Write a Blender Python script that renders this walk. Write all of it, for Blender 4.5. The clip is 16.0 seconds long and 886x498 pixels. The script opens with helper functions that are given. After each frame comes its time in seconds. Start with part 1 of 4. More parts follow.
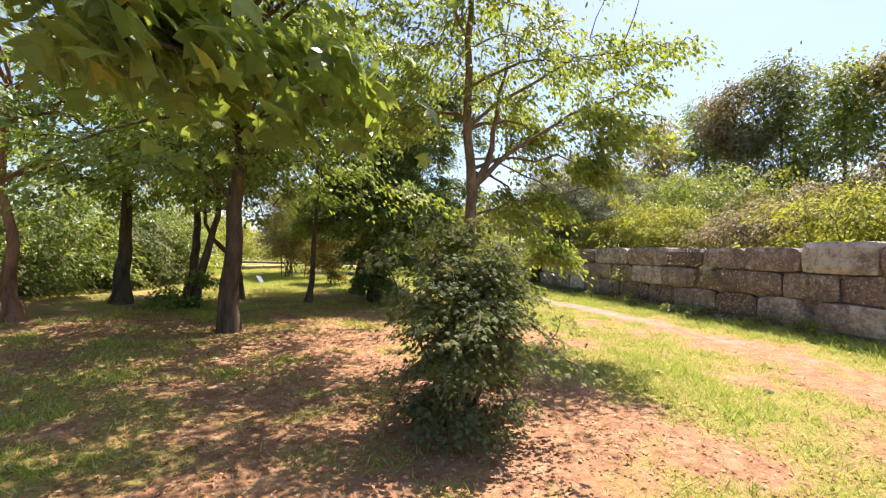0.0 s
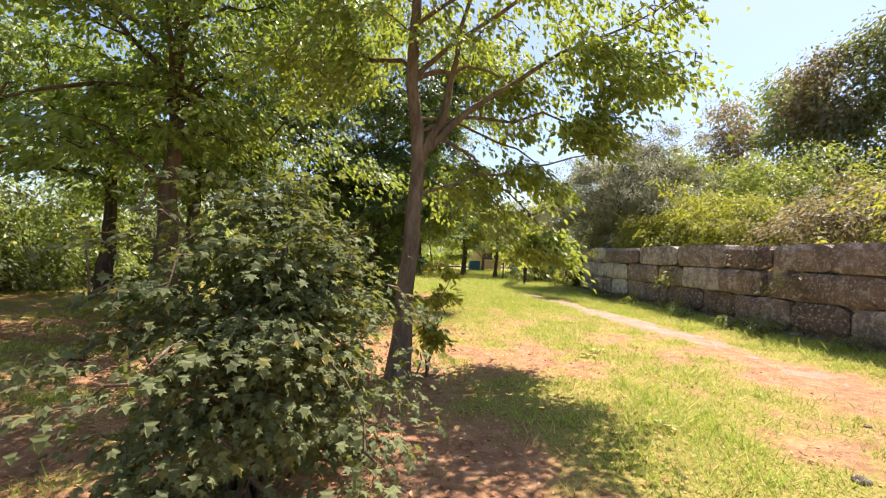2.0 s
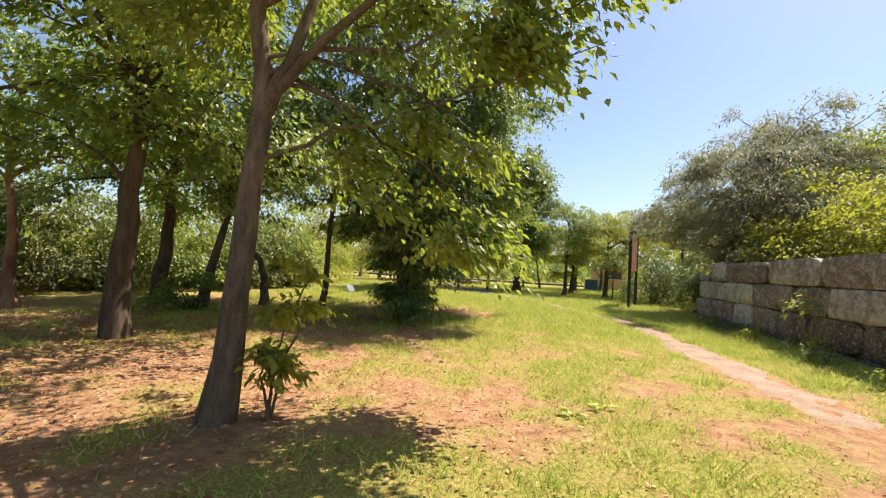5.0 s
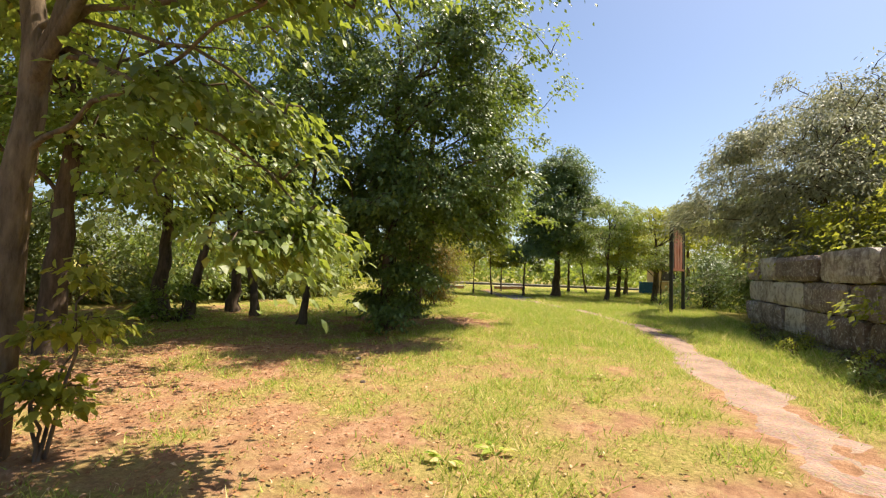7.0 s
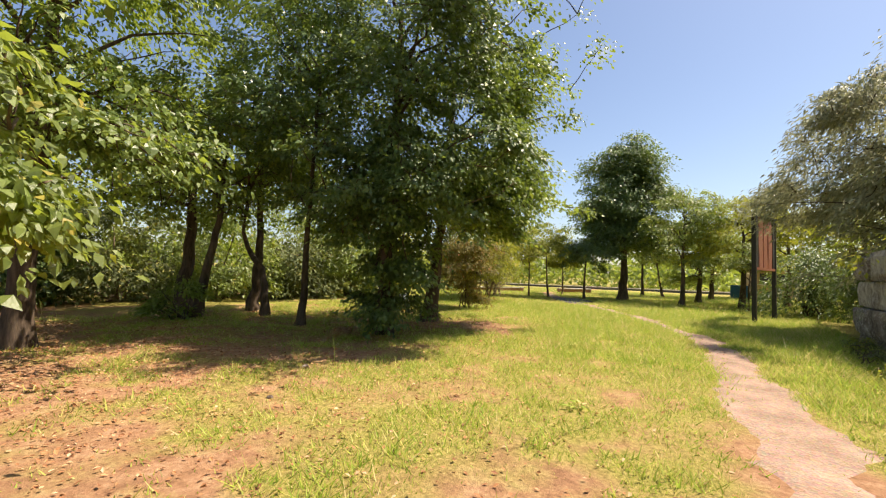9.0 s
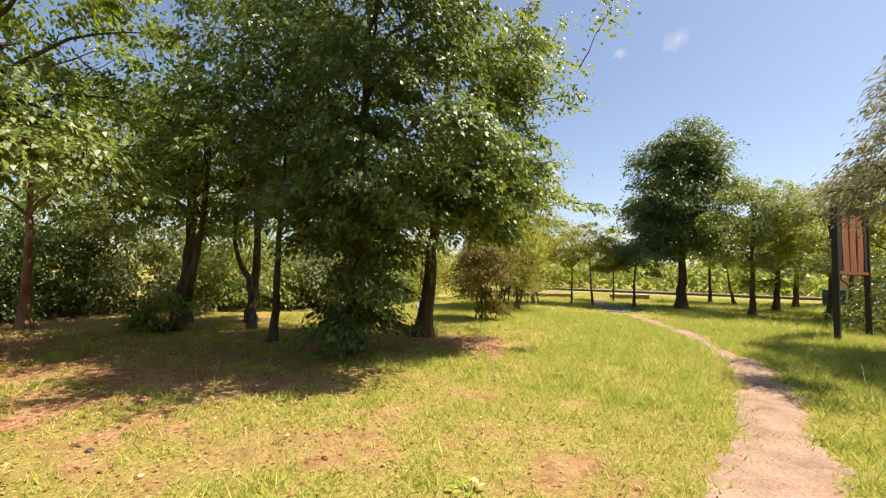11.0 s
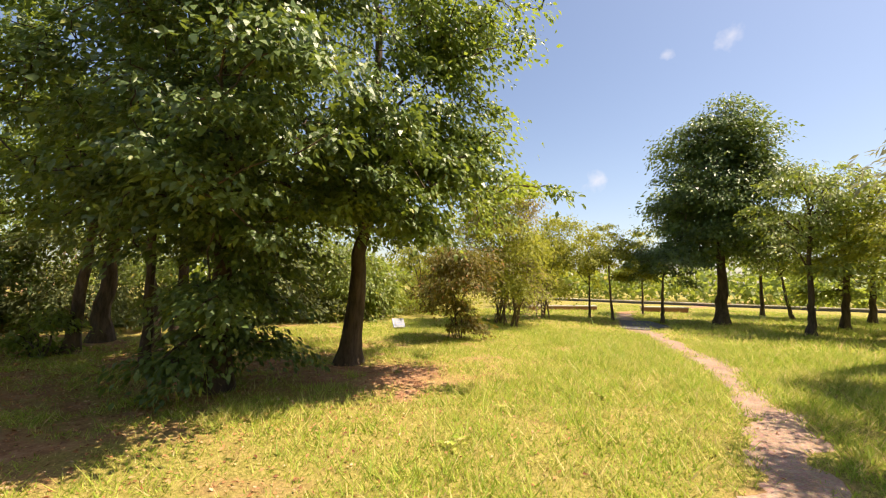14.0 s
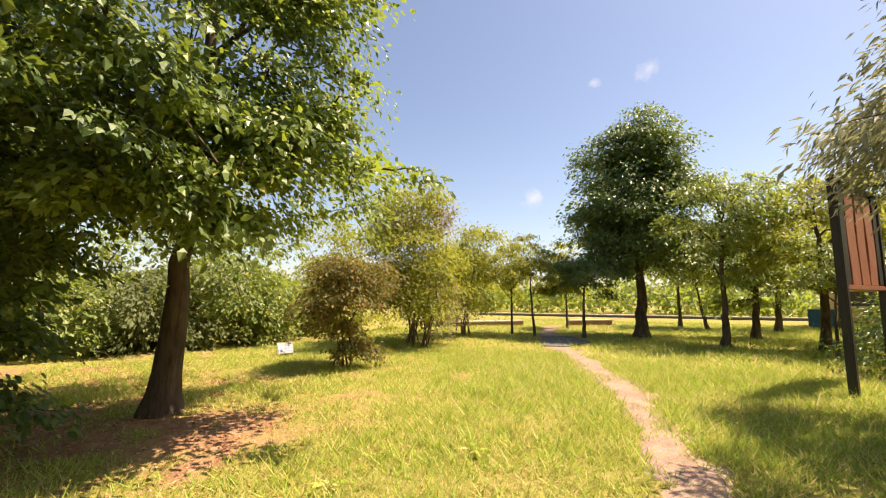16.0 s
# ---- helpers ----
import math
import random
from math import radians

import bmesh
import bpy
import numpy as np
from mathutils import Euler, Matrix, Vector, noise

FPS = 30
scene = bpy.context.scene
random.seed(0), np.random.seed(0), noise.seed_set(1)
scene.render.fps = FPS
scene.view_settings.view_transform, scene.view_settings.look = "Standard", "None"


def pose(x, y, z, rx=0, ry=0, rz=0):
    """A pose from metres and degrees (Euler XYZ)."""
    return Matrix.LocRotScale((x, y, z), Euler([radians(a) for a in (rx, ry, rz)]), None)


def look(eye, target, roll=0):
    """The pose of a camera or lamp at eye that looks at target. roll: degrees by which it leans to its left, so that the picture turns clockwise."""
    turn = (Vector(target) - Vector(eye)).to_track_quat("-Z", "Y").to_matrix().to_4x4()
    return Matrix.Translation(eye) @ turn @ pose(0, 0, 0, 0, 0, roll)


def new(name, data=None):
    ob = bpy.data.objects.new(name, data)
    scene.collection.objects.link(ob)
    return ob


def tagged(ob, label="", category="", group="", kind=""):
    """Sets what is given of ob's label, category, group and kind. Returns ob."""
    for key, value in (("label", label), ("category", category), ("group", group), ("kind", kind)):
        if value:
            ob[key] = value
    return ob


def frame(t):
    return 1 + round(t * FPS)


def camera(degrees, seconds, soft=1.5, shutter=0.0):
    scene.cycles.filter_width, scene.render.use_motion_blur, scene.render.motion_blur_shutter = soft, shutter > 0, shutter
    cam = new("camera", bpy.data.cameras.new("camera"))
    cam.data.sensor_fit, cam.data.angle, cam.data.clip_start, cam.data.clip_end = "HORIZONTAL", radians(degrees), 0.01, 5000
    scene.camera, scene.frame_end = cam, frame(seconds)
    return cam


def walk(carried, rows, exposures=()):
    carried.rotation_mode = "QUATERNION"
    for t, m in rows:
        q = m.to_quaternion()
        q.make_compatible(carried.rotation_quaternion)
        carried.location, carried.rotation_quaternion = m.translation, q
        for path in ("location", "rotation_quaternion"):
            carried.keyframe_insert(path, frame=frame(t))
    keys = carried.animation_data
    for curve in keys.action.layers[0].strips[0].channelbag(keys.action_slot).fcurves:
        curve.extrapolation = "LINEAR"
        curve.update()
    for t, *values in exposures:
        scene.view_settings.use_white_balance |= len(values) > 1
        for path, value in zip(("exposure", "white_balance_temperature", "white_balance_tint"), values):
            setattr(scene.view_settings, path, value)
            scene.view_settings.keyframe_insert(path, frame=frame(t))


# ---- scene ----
cam = camera(92.2, 16.0, soft=1.2)
PATH = [
    (0, (0.176, -0.848, 1.554), (0.597, 1.108, 1.577), 1.8),
    (0.5, (0.632, -0.46, 1.572), (1.006, 1.505, 1.581), 2.6),
    (1, (1.096, -0.149, 1.589), (1.405, 1.826, 1.586), 2.3),
    (1.5, (1.51, 0.2, 1.575), (1.741, 2.186, 1.58), 2.0),
    (2, (1.978, 0.603, 1.486), (2.123, 2.598, 1.508), 2.2),
    (2.5, (2.44, 0.89, 1.491), (2.489, 2.89, 1.516), 1.3),
    (3, (2.855, 1.203, 1.527), (2.808, 3.203, 1.548), 1.3),
    (5.5, (4.916, 2.904, 1.366), (4.355, 4.821, 1.449), 3.5),
    (6, (5.378, 3.247, 1.428), (4.765, 5.149, 1.505), 3.0),
    (6.5, (5.653, 3.573, 1.419), (4.97, 5.451, 1.506), 1.9),
    (7, (5.914, 3.999, 1.415), (5.153, 5.846, 1.511), 1.8),
    (7.5, (6.2, 4.43, 1.403), (5.369, 6.247, 1.493), 1.2),
    (8, (6.448, 4.916, 1.365), (5.562, 6.706, 1.455), 1.3),
    (8.5, (6.694, 5.385, 1.353), (5.705, 7.121, 1.441), 1.4),
    (9, (6.871, 5.818, 1.352), (5.781, 7.492, 1.449), 1.8),
    (11.5, (7.578, 8.367, 1.53), (6.205, 9.816, 1.645), 1.5),
    (12, (7.587, 8.9, 1.521), (6.171, 10.307, 1.647), 2.2),
    (12.5, (7.626, 9.418, 1.502), (6.174, 10.787, 1.63), 2.0),
    (13, (7.572, 9.875, 1.502), (6.076, 11.196, 1.632), 1.5),
    (13.5, (7.501, 10.411, 1.519), (5.993, 11.717, 1.661), 1.6),
    (14, (7.54, 10.938, 1.534), (6.069, 12.284, 1.688), 0.8),
    (14.5, (7.475, 11.432, 1.521), (6.062, 12.836, 1.696), 0.6),
    (15, (7.416, 11.988, 1.518), (6.111, 13.488, 1.728), 0.3),
    (15.5, (7.362, 12.444, 1.534), (6.072, 13.955, 1.761), -0.1),
    (16, (7.228, 12.942, 1.543), (5.957, 14.47, 1.771), -0.2),
]
walk(cam, [(t, look(eye, target, roll)) for t, eye, target, roll in PATH],
     exposures=[(0, 1.28, 6200, 20), (3, 1.2, 6350, 18), (5.5, 0.97, 6450, 13), (9, 0.90, 6750, 14), (11.5, 0.92, 6900, 16), (14, 1.04, 7200, 17), (16, 1.14, 7400, 19)])

# ---------------------------------------------------------------- light
SUN_TO = Vector((0.343, 0.320, 0.883))
world = bpy.data.worlds.new("sky")
scene.world = world
world.use_nodes = True
wn, wl = world.node_tree.nodes, world.node_tree.links
sky = wn.new("ShaderNodeTexSky")
sky.sky_type = 'NISHITA'
sky.sun_disc = False
sky.sun_elevation = radians(62)
sky.sun_rotation = radians(47)
sky.air_density, sky.dust_density, sky.ozone_density = 1.0, 1.2, 1.5


def small_clouds(colour):
    """A few thin fair-weather puffs low in the clear sky."""
    at = wn.new("ShaderNodeTexCoord").outputs["Generated"]
    tex = wn.new("ShaderNodeTexNoise")
    tex.inputs["Scale"].default_value, tex.inputs["Detail"].default_value = 34, 10
    wl.new(at, tex.inputs["Vector"])
    for way, size in CLOUDS:
        d = wn.new("ShaderNodeVectorMath")
        d.operation = 'DISTANCE'
        wl.new(at, d.inputs[0])
        d.inputs[1].default_value = Vector(way).normalized()
        near = wn.new("ShaderNodeMapRange")
        near.inputs["From Min"].default_value, near.inputs["From Max"].default_value = size, 0.0
        wl.new(d.outputs["Value"], near.inputs["Value"])
        mul = wn.new("ShaderNodeMath")
        mul.operation = 'MULTIPLY_ADD'
        wl.new(near.outputs[0], mul.inputs[0])
        mul.inputs[1].default_value = 0.75
        wl.new(tex.outputs[0], mul.inputs[2])
        cut = wn.new("ShaderNodeMapRange")
        cut.inputs["From Min"].default_value, cut.inputs["From Max"].default_value = 0.84, 1.7
        wl.new(mul.outputs[0], cut.inputs["Value"])
        m = wn.new("ShaderNodeMix")
        m.data_type = 'RGBA'
        wl.new(cut.outputs[0], m.inputs[0])
        wl.new(colour, m.inputs[6])
        m.inputs[7].default_value = (5.5, 5.6, 5.8, 1)
        colour = m.outputs[2]
    return colour


CLOUDS = (((-0.197, 0.873, 0.447), 0.040), ((-0.298, 0.845, 0.443), 0.026), ((-0.45, 0.86, 0.22), 0.045))
wl.new(small_clouds(sky.outputs[0]), wn["Background"].inputs[0])
wn["Background"].inputs[1].default_value = 0.095
sun = new("sun", bpy.data.lights.new("sun", 'SUN'))
sun.data.energy, sun.data.angle, sun.data.color = 5.0, radians(0.5), (1.0, 0.90, 0.72)
sun.matrix_world = look(SUN_TO * 60, (0, 0, 0))


# ---------------------------------------------------------------- materials
def nodes_of(name):
    m = bpy.data.materials.new(name)
    m.use_nodes = True
    t = m.node_tree
    return m, t.nodes, t.links, t.nodes["Principled BSDF"]


def ramp(n, stops):
    r = n.new("ShaderNodeValToRGB")
    e = r.color_ramp.elements
    while len(e) < len(stops):
        e.new(0.5)
    for el, (p, c) in zip(e, stops):
        el.position, el.color = p, (*c, 1)
    return r


def noise_tex(n, l, scale, detail=6, rough=0.6, coord=None, stretch=None):
    t = n.new("ShaderNodeTexNoise")
    t.inputs["Scale"].default_value = scale
    t.inputs["Detail"].default_value = detail
    t.inputs["Roughness"].default_value = rough
    if coord is None:
        coord = n.new("ShaderNodeTexCoord").outputs["Object"]
    if stretch:
        mp = n.new("ShaderNodeMapping")
        mp.inputs["Scale"].default_value = stretch
        l.new(coord, mp.inputs[0])
        coord = mp.outputs[0]
    l.new(coord, t.inputs["Vector"])
    return t


def mix_col(n, l, fac, a, b, kind='MIX'):
    m = n.new("ShaderNodeMix")
    m.data_type, m.blend_type = 'RGBA', kind
    for sock, v in ((m.inputs[0], fac), (m.inputs[6], a), (m.inputs[7], b)):
        if isinstance(v, (int, float)):
            sock.default_value = v
        elif isinstance(v, tuple):
            sock.default_value = (*v, 1)
        else:
            l.new(v, sock)
    return m.outputs[2]


def bump(n, l, bsdf, height, strength, dist):
    b = n.new("ShaderNodeBump")
    b.inputs["Strength"].default_value, b.inputs["Distance"].default_value = strength, dist
    l.new(height, b.inputs["Height"])
    l.new(b.outputs[0], bsdf.inputs["Normal"])


def leaf_mat(name, dark, light, odd, through_col, glow=0.42, rough=0.40, odd_share=0.06, gloss=0.55):
    """Leaves: each one its own tint and sheen, waxy above, letting some light through."""
    m, n, l, b = nodes_of(name)
    g = n.new("ShaderNodeNewGeometry")
    deep = tuple(0.72 * v for v in dark)
    r = ramp(n, [(0.0, deep), (0.6, light), (1.0 - odd_share, light), (1.0, odd)])
    l.new(g.outputs["Random Per Island"], r.inputs[0])
    t = noise_tex(n, l, 0.7, 3)
    c = mix_col(n, l, 0.55, r.outputs[0], ramp_of(n, l, t, 0.75, 1.35), 'MULTIPLY')
    fine = noise_tex(n, l, 38, 4, 0.7)
    c = mix_col(n, l, 0.45, c, ramp_of(n, l, fine, 0.65, 1.25), 'MULTIPLY')
    l.new(c, b.inputs["Base Color"])
    rr = n.new("ShaderNodeMapRange")
    rr.inputs["To Min"].default_value, rr.inputs["To Max"].default_value = rough - 0.08, rough + 0.14
    l.new(g.outputs["Random Per Island"], rr.inputs["Value"])
    l.new(rr.outputs[0], b.inputs["Roughness"])
    b.inputs["Specular IOR Level"].default_value = gloss
    bump(n, l, b, fine.outputs[0], 0.35, 0.01)
    tr = n.new("ShaderNodeBsdfTranslucent")
    l.new(mix_col(n, l, 0.6, c, through_col), tr.inputs[0])
    mx = n.new("ShaderNodeMixShader")
    mx.inputs[0].default_value = glow
    l.new(b.outputs[0], mx.inputs[1])
    l.new(tr.outputs[0], mx.inputs[2])
    l.new(mx.outputs[0], n["Material Output"].inputs[0])
    return m


def ramp_of(n, l, tex, lo, hi):
    r = ramp(n, [(0.3, (lo, lo, lo)), (0.7, (hi, hi, hi))])
    l.new(tex.outputs[0], r.inputs[0])
    return r.outputs[0]


def bark_mat(name, dark, light, scale=9.0):
    m, n, l, b = nodes_of(name)
    t = noise_tex(n, l, scale, 8, 0.7, stretch=(1, 1, 0.22))
    big = noise_tex(n, l, 1.6, 3)
    r = ramp(n, [(0.32, dark), (0.68, light)])
    l.new(t.outputs[0], r.inputs[0])
    l.new(mix_col(n, l, 0.5, r.outputs[0], ramp_of(n, l, big, 0.6, 1.3), 'MULTIPLY'), b.inputs["Base Color"])
    b.inputs["Roughness"].default_value = 0.92
    b.inputs["Specular IOR Level"].default_value = 0.15
    bump(n, l, b, t.outputs[0], 0.9, 0.03)
    return m


BARK_DARK = bark_mat("bark_dark", (0.045, 0.033, 0.024), (0.175, 0.128, 0.094))
BARK_GREY = bark_mat("bark_grey_brown", (0.085, 0.060, 0.040), (0.27, 0.20, 0.14), 14)
BARK_RED = bark_mat("bark_red_brown", (0.11, 0.055, 0.035), (0.40, 0.23, 0.15), 7)
LEAF_MAPLE = leaf_mat("leaf_maple", (0.068, 0.122, 0.030), (0.175, 0.245, 0.062), (0.36, 0.34, 0.05), (0.56, 0.68, 0.06), 0.37, 0.38, gloss=0.5)
LEAF_DARK = leaf_mat("leaf_deep_green", (0.048, 0.096, 0.030), (0.125, 0.190, 0.058), (0.28, 0.31, 0.05), (0.46, 0.58, 0.06), 0.25, 0.38, gloss=0.5)
LEAF_ELM = leaf_mat("leaf_oval", (0.095, 0.140, 0.040), (0.205, 0.265, 0.072), (0.44, 0.34, 0.06), (0.60, 0.70, 0.06), 0.40, 0.40, gloss=0.55)
LEAF_LIME = leaf_mat("leaf_yellow_green", (0.150, 0.180, 0.034), (0.30, 0.325, 0.060), (0.42, 0.33, 0.06), (0.62, 0.62, 0.05), 0.45, 0.5, gloss=0.28)
LEAF_SILVER = leaf_mat("leaf_silver", (0.19, 0.205, 0.120), (0.37, 0.375, 0.24), (0.36, 0.31, 0.15), (0.48, 0.48, 0.22), 0.34, 0.5, gloss=0.3)
LEAF_BUSH = leaf_mat("leaf_bush", (0.080, 0.104, 0.050), (0.170, 0.198, 0.094), (0.28, 0.23, 0.06), (0.42, 0.46, 0.06), 0.34, 0.55, gloss=0.15)
LEAF_RUSTY = leaf_mat("leaf_rusty", (0.085, 0.088, 0.032), (0.190, 0.180, 0.060), (0.34, 0.14, 0.06), (0.48, 0.40, 0.04), 0.38, 0.5, 0.22, 0.3)
LEAF_BROWN = leaf_mat("leaf_brownish", (0.150, 0.145, 0.080), (0.275, 0.245, 0.140), (0.42, 0.27, 0.14), (0.46, 0.38, 0.11), 0.38, 0.55, 0.30, 0.25)
LEAF_DRY = leaf_mat("leaf_litter", (0.24, 0.095, 0.045), (0.50, 0.24, 0.11), (0.66, 0.46, 0.28), (0.46, 0.20, 0.06), 0.12, 0.65, 0.3, 0.25)


def grass_mat():
    """Blades: green and straw ones, mixed differently from patch to patch."""
    m, n, l, b = nodes_of("grass_blades")
    g = n.new("ShaderNodeNewGeometry")
    co = n.new("ShaderNodeTexCoord").outputs["Object"]
    green = ramp(n, [(0.0, (0.22, 0.35, 0.042)), (0.55, (0.44, 0.54, 0.082)), (0.85, (0.58, 0.54, 0.14)), (1.0, (0.76, 0.62, 0.32))])
    straw = ramp(n, [(0.0, (0.32, 0.40, 0.07)), (0.45, (0.56, 0.53, 0.15)), (1.0, (0.80, 0.64, 0.34))])
    l.new(g.outputs["Random Per Island"], green.inputs[0])
    l.new(g.outputs["Random Per Island"], straw.inputs[0])
    t = noise_tex(n, l, 0.9, 7, 0.7, co)
    f = ramp(n, [(0.48, (0.03, 0.03, 0.03)), (0.68, (0.80, 0.80, 0.80))])
    l.new(t.outputs[0], f.inputs[0])
    c = mix_col(n, l, f.outputs[0], green.outputs[0], straw.outputs[0])
    l.new(c, b.inputs["Base Color"])
    b.inputs["Roughness"].default_value, b.inputs["Specular IOR Level"].default_value = 0.55, 0.25
    tr = n.new("ShaderNodeBsdfTranslucent")
    l.new(c, tr.inputs[0])
    mx = n.new("ShaderNodeMixShader")
    mx.inputs[0].default_value = 0.46
    l.new(b.outputs[0], mx.inputs[1])
    l.new(tr.outputs[0], mx.inputs[2])
    l.new(mx.outputs[0], n["Material Output"].inputs[0])
    return m


GRASS = grass_mat()


def ground_mat():
    m, n, l, b = nodes_of("ground_soil_and_turf")
    co = n.new("ShaderNodeTexCoord").outputs["Object"]
    att = n.new("ShaderNodeAttribute")
    att.attribute_name = "turf"
    big = noise_tex(n, l, 0.9, 6, 0.65, co)
    mid = noise_tex(n, l, 4.6, 8, 0.75, co)
    fine = noise_tex(n, l, 28, 8, 0.75, co)
    soil = ramp(n, [(0.30, (0.19, 0.095, 0.052)), (0.50, (0.37, 0.205, 0.115)), (0.72, (0.54, 0.350, 0.220))])
    l.new(mid.outputs[0], soil.inputs[0])
    turf = ramp(n, [(0.28, (0.14, 0.140, 0.034)), (0.50, (0.29, 0.255, 0.066)), (0.72, (0.48, 0.370, 0.150))])
    l.new(fine.outputs[0], turf.inputs[0])
    add = n.new("ShaderNodeMath")
    add.operation = 'ADD'
    l.new(big.outputs[0], add.inputs[0])
    l.new(att.outputs["Fac"], add.inputs[1])
    add2 = n.new("ShaderNodeMath")
    add2.operation = 'MULTIPLY_ADD'
    l.new(mid.outputs[0], add2.inputs[0])
    add2.inputs[1].default_value = 0.7
    l.new(add.outputs[0], add2.inputs[2])
    f = ramp(n, [(0.40, (0, 0, 0)), (0.58, (1, 1, 1))])
    sc = n.new("ShaderNodeMath")
    sc.operation = 'MULTIPLY'
    sc.inputs[1].default_value = 0.42
    l.new(add2.outputs[0], sc.inputs[0])
    l.new(sc.outputs[0], f.inputs[0])
    c = mix_col(n, l, f.outputs[0], soil.outputs[0], turf.outputs[0])
    c = mix_col(n, l, 0.6, c, ramp_of(n, l, fine, 0.55, 1.3), 'MULTIPLY')
    l.new(c, b.inputs["Base Color"])
    b.inputs["Roughness"].default_value = 0.95
    b.inputs["Specular IOR Level"].default_value = 0.1
    bump(n, l, b, fine.outputs[0], 0.8, 0.03)
    return m


def gravel_mat():
    m, n, l, b = nodes_of("trodden_gravel")
    co = n.new("ShaderNodeTexCoord").outputs["Object"]
    v = n.new("ShaderNodeTexVoronoi")
    v.inputs["Scale"].default_value = 38
    l.new(co, v.inputs["Vector"])
    mid = noise_tex(n, l, 2.2, 6, 0.65, co)
    fine = noise_tex(n, l, 60, 6, 0.7, co)
    r = ramp(n, [(0.28, (0.20, 0.125, 0.085)), (0.5, (0.32, 0.215, 0.155)), (0.74, (0.43, 0.300, 0.225))])
    l.new(mid.outputs[0], r.inputs[0])
    c = mix_col(n, l, 0.75, r.outputs[0], ramp_of(n, l, fine, 0.5, 1.35), 'MULTIPLY')
    c = mix_col(n, l, 0.18, c, v.outputs["Color"], 'SOFT_LIGHT')
    l.new(c, b.inputs["Base Color"])
    b.inputs["Roughness"].default_value = 0.92
    bump(n, l, b, v.outputs["Distance"], 0.6, 0.012)
    return m


def stone_mat():
    m, n, l, b = nodes_of("weathered_stone")
    co = n.new("ShaderNodeTexCoord").outputs["Object"]
    oi = n.new("ShaderNodeObjectInfo")
    big = noise_tex(n, l, 1.3, 5, 0.6, co)
    mid = noise_tex(n, l, 6.0, 9, 0.72, co)
    fine = noise_tex(n, l, 45, 6, 0.7, co)
    streak = noise_tex(n, l, 2.4, 5, 0.6, co, (1, 1, 0.18))
    base = ramp(n, [(0.0, (0.165, 0.118, 0.096)), (0.5, (0.25, 0.190, 0.160)), (1.0, (0.38, 0.315, 0.270))])
    l.new(oi.outputs["Random"], base.inputs[0])
    c = mix_col(n, l, 0.65, base.outputs[0], ramp_of(n, l, mid, 0.35, 1.55), 'MULTIPLY')
    c = mix_col(n, l, 0.75, c, ramp_of(n, l, streak, 0.50, 1.35), 'MULTIPLY')
    li = ramp(n, [(0.58, (0, 0, 0)), (0.68, (0.6, 0.6, 0.6))])
    lm = n.new("ShaderNodeMath")
    lm.operation = 'MULTIPLY_ADD'
    lm.inputs[1].default_value = 0.55
    l.new(mid.outputs[0], lm.inputs[0])
    sc = n.new("ShaderNodeMath")
    sc.operation = 'MULTIPLY'
    sc.inputs[1].default_value = 0.40
    l.new(big.outputs[0], sc.inputs[0])
    per = n.new("ShaderNodeMath")
    per.operation = 'MULTIPLY_ADD'
    per.inputs[1].default_value = 0.16
    l.new(oi.outputs["Random"], per.inputs[0])
    l.new(sc.outputs[0], per.inputs[2])
    l.new(per.outputs[0], lm.inputs[2])
    l.new(lm.outputs[0], li.inputs[0])
    c = mix_col(n, l, li.outputs[0], c, (0.70, 0.66, 0.60))
    spot = noise_tex(n, l, 17, 8, 0.8, co)
    sp = ramp(n, [(0.53, (0, 0, 0)), (0.60, (0.75, 0.75, 0.75))])
    l.new(spot.outputs[0], sp.inputs[0])
    c = mix_col(n, l, sp.outputs[0], c, (0.62, 0.575, 0.53))
    dk = ramp(n, [(0.30, (0.50, 0.46, 0.44)), (0.44, (1, 1, 1))])
    l.new(big.outputs[0], dk.inputs[0])
    c = mix_col(n, l, 0.8, c, dk.outputs[0], 'MULTIPLY')
    l.new(c, b.inputs["Base Color"])
    b.inputs["Roughness"].default_value = 0.9
    b.inputs["Specular IOR Level"].default_value = 0.2
    s = n.new("ShaderNodeMath")
    s.operation = 'MULTIPLY_ADD'
    s.inputs[1].default_value = 0.3
    l.new(fine.outputs[0], s.inputs[0])
    l.new(mid.outputs[0], s.inputs[2])
    bump(n, l, b, s.outputs[0], 1.0, 0.07)
    return m


def plain_mat(name, a, b2, scale=8, rough=0.7, metal=0.0, stretch=None, bmp=0.3):
    m, n, l, b = nodes_of(name)
    t = noise_tex(n, l, scale, 7, 0.65, stretch=stretch)
    r = ramp(n, [(0.3, a), (0.7, b2)])
    l.new(t.outputs[0], r.inputs[0])
    l.new(r.outputs[0], b.inputs["Base Color"])
    b.inputs["Roughness"].default_value, b.inputs["Metallic"].default_value = rough, metal
    bump(n, l, b, t.outputs[0], bmp, 0.01)
    return m


GROUND, GRAVEL, STONE = ground_mat(), gravel_mat(), stone_mat()
WOOD_RED = plain_mat("red_brown_planks", (0.20, 0.065, 0.040), (0.40, 0.16, 0.09), 7, 0.55, 0, (6, 6, 0.5))
POST_BLACK = plain_mat("black_stained_wood", (0.012, 0.010, 0.010), (0.040, 0.032, 0.030), 12, 0.5, 0, (4, 4, 0.6))
PANEL_WHITE = plain_mat("faded_white_panel", (0.22, 0.24, 0.28), (0.31, 0.33, 0.36), 9, 0.6)
PANEL_BLUE = plain_mat("faded_blue_print", (0.16, 0.22, 0.40), (0.24, 0.30, 0.48), 12, 0.4)
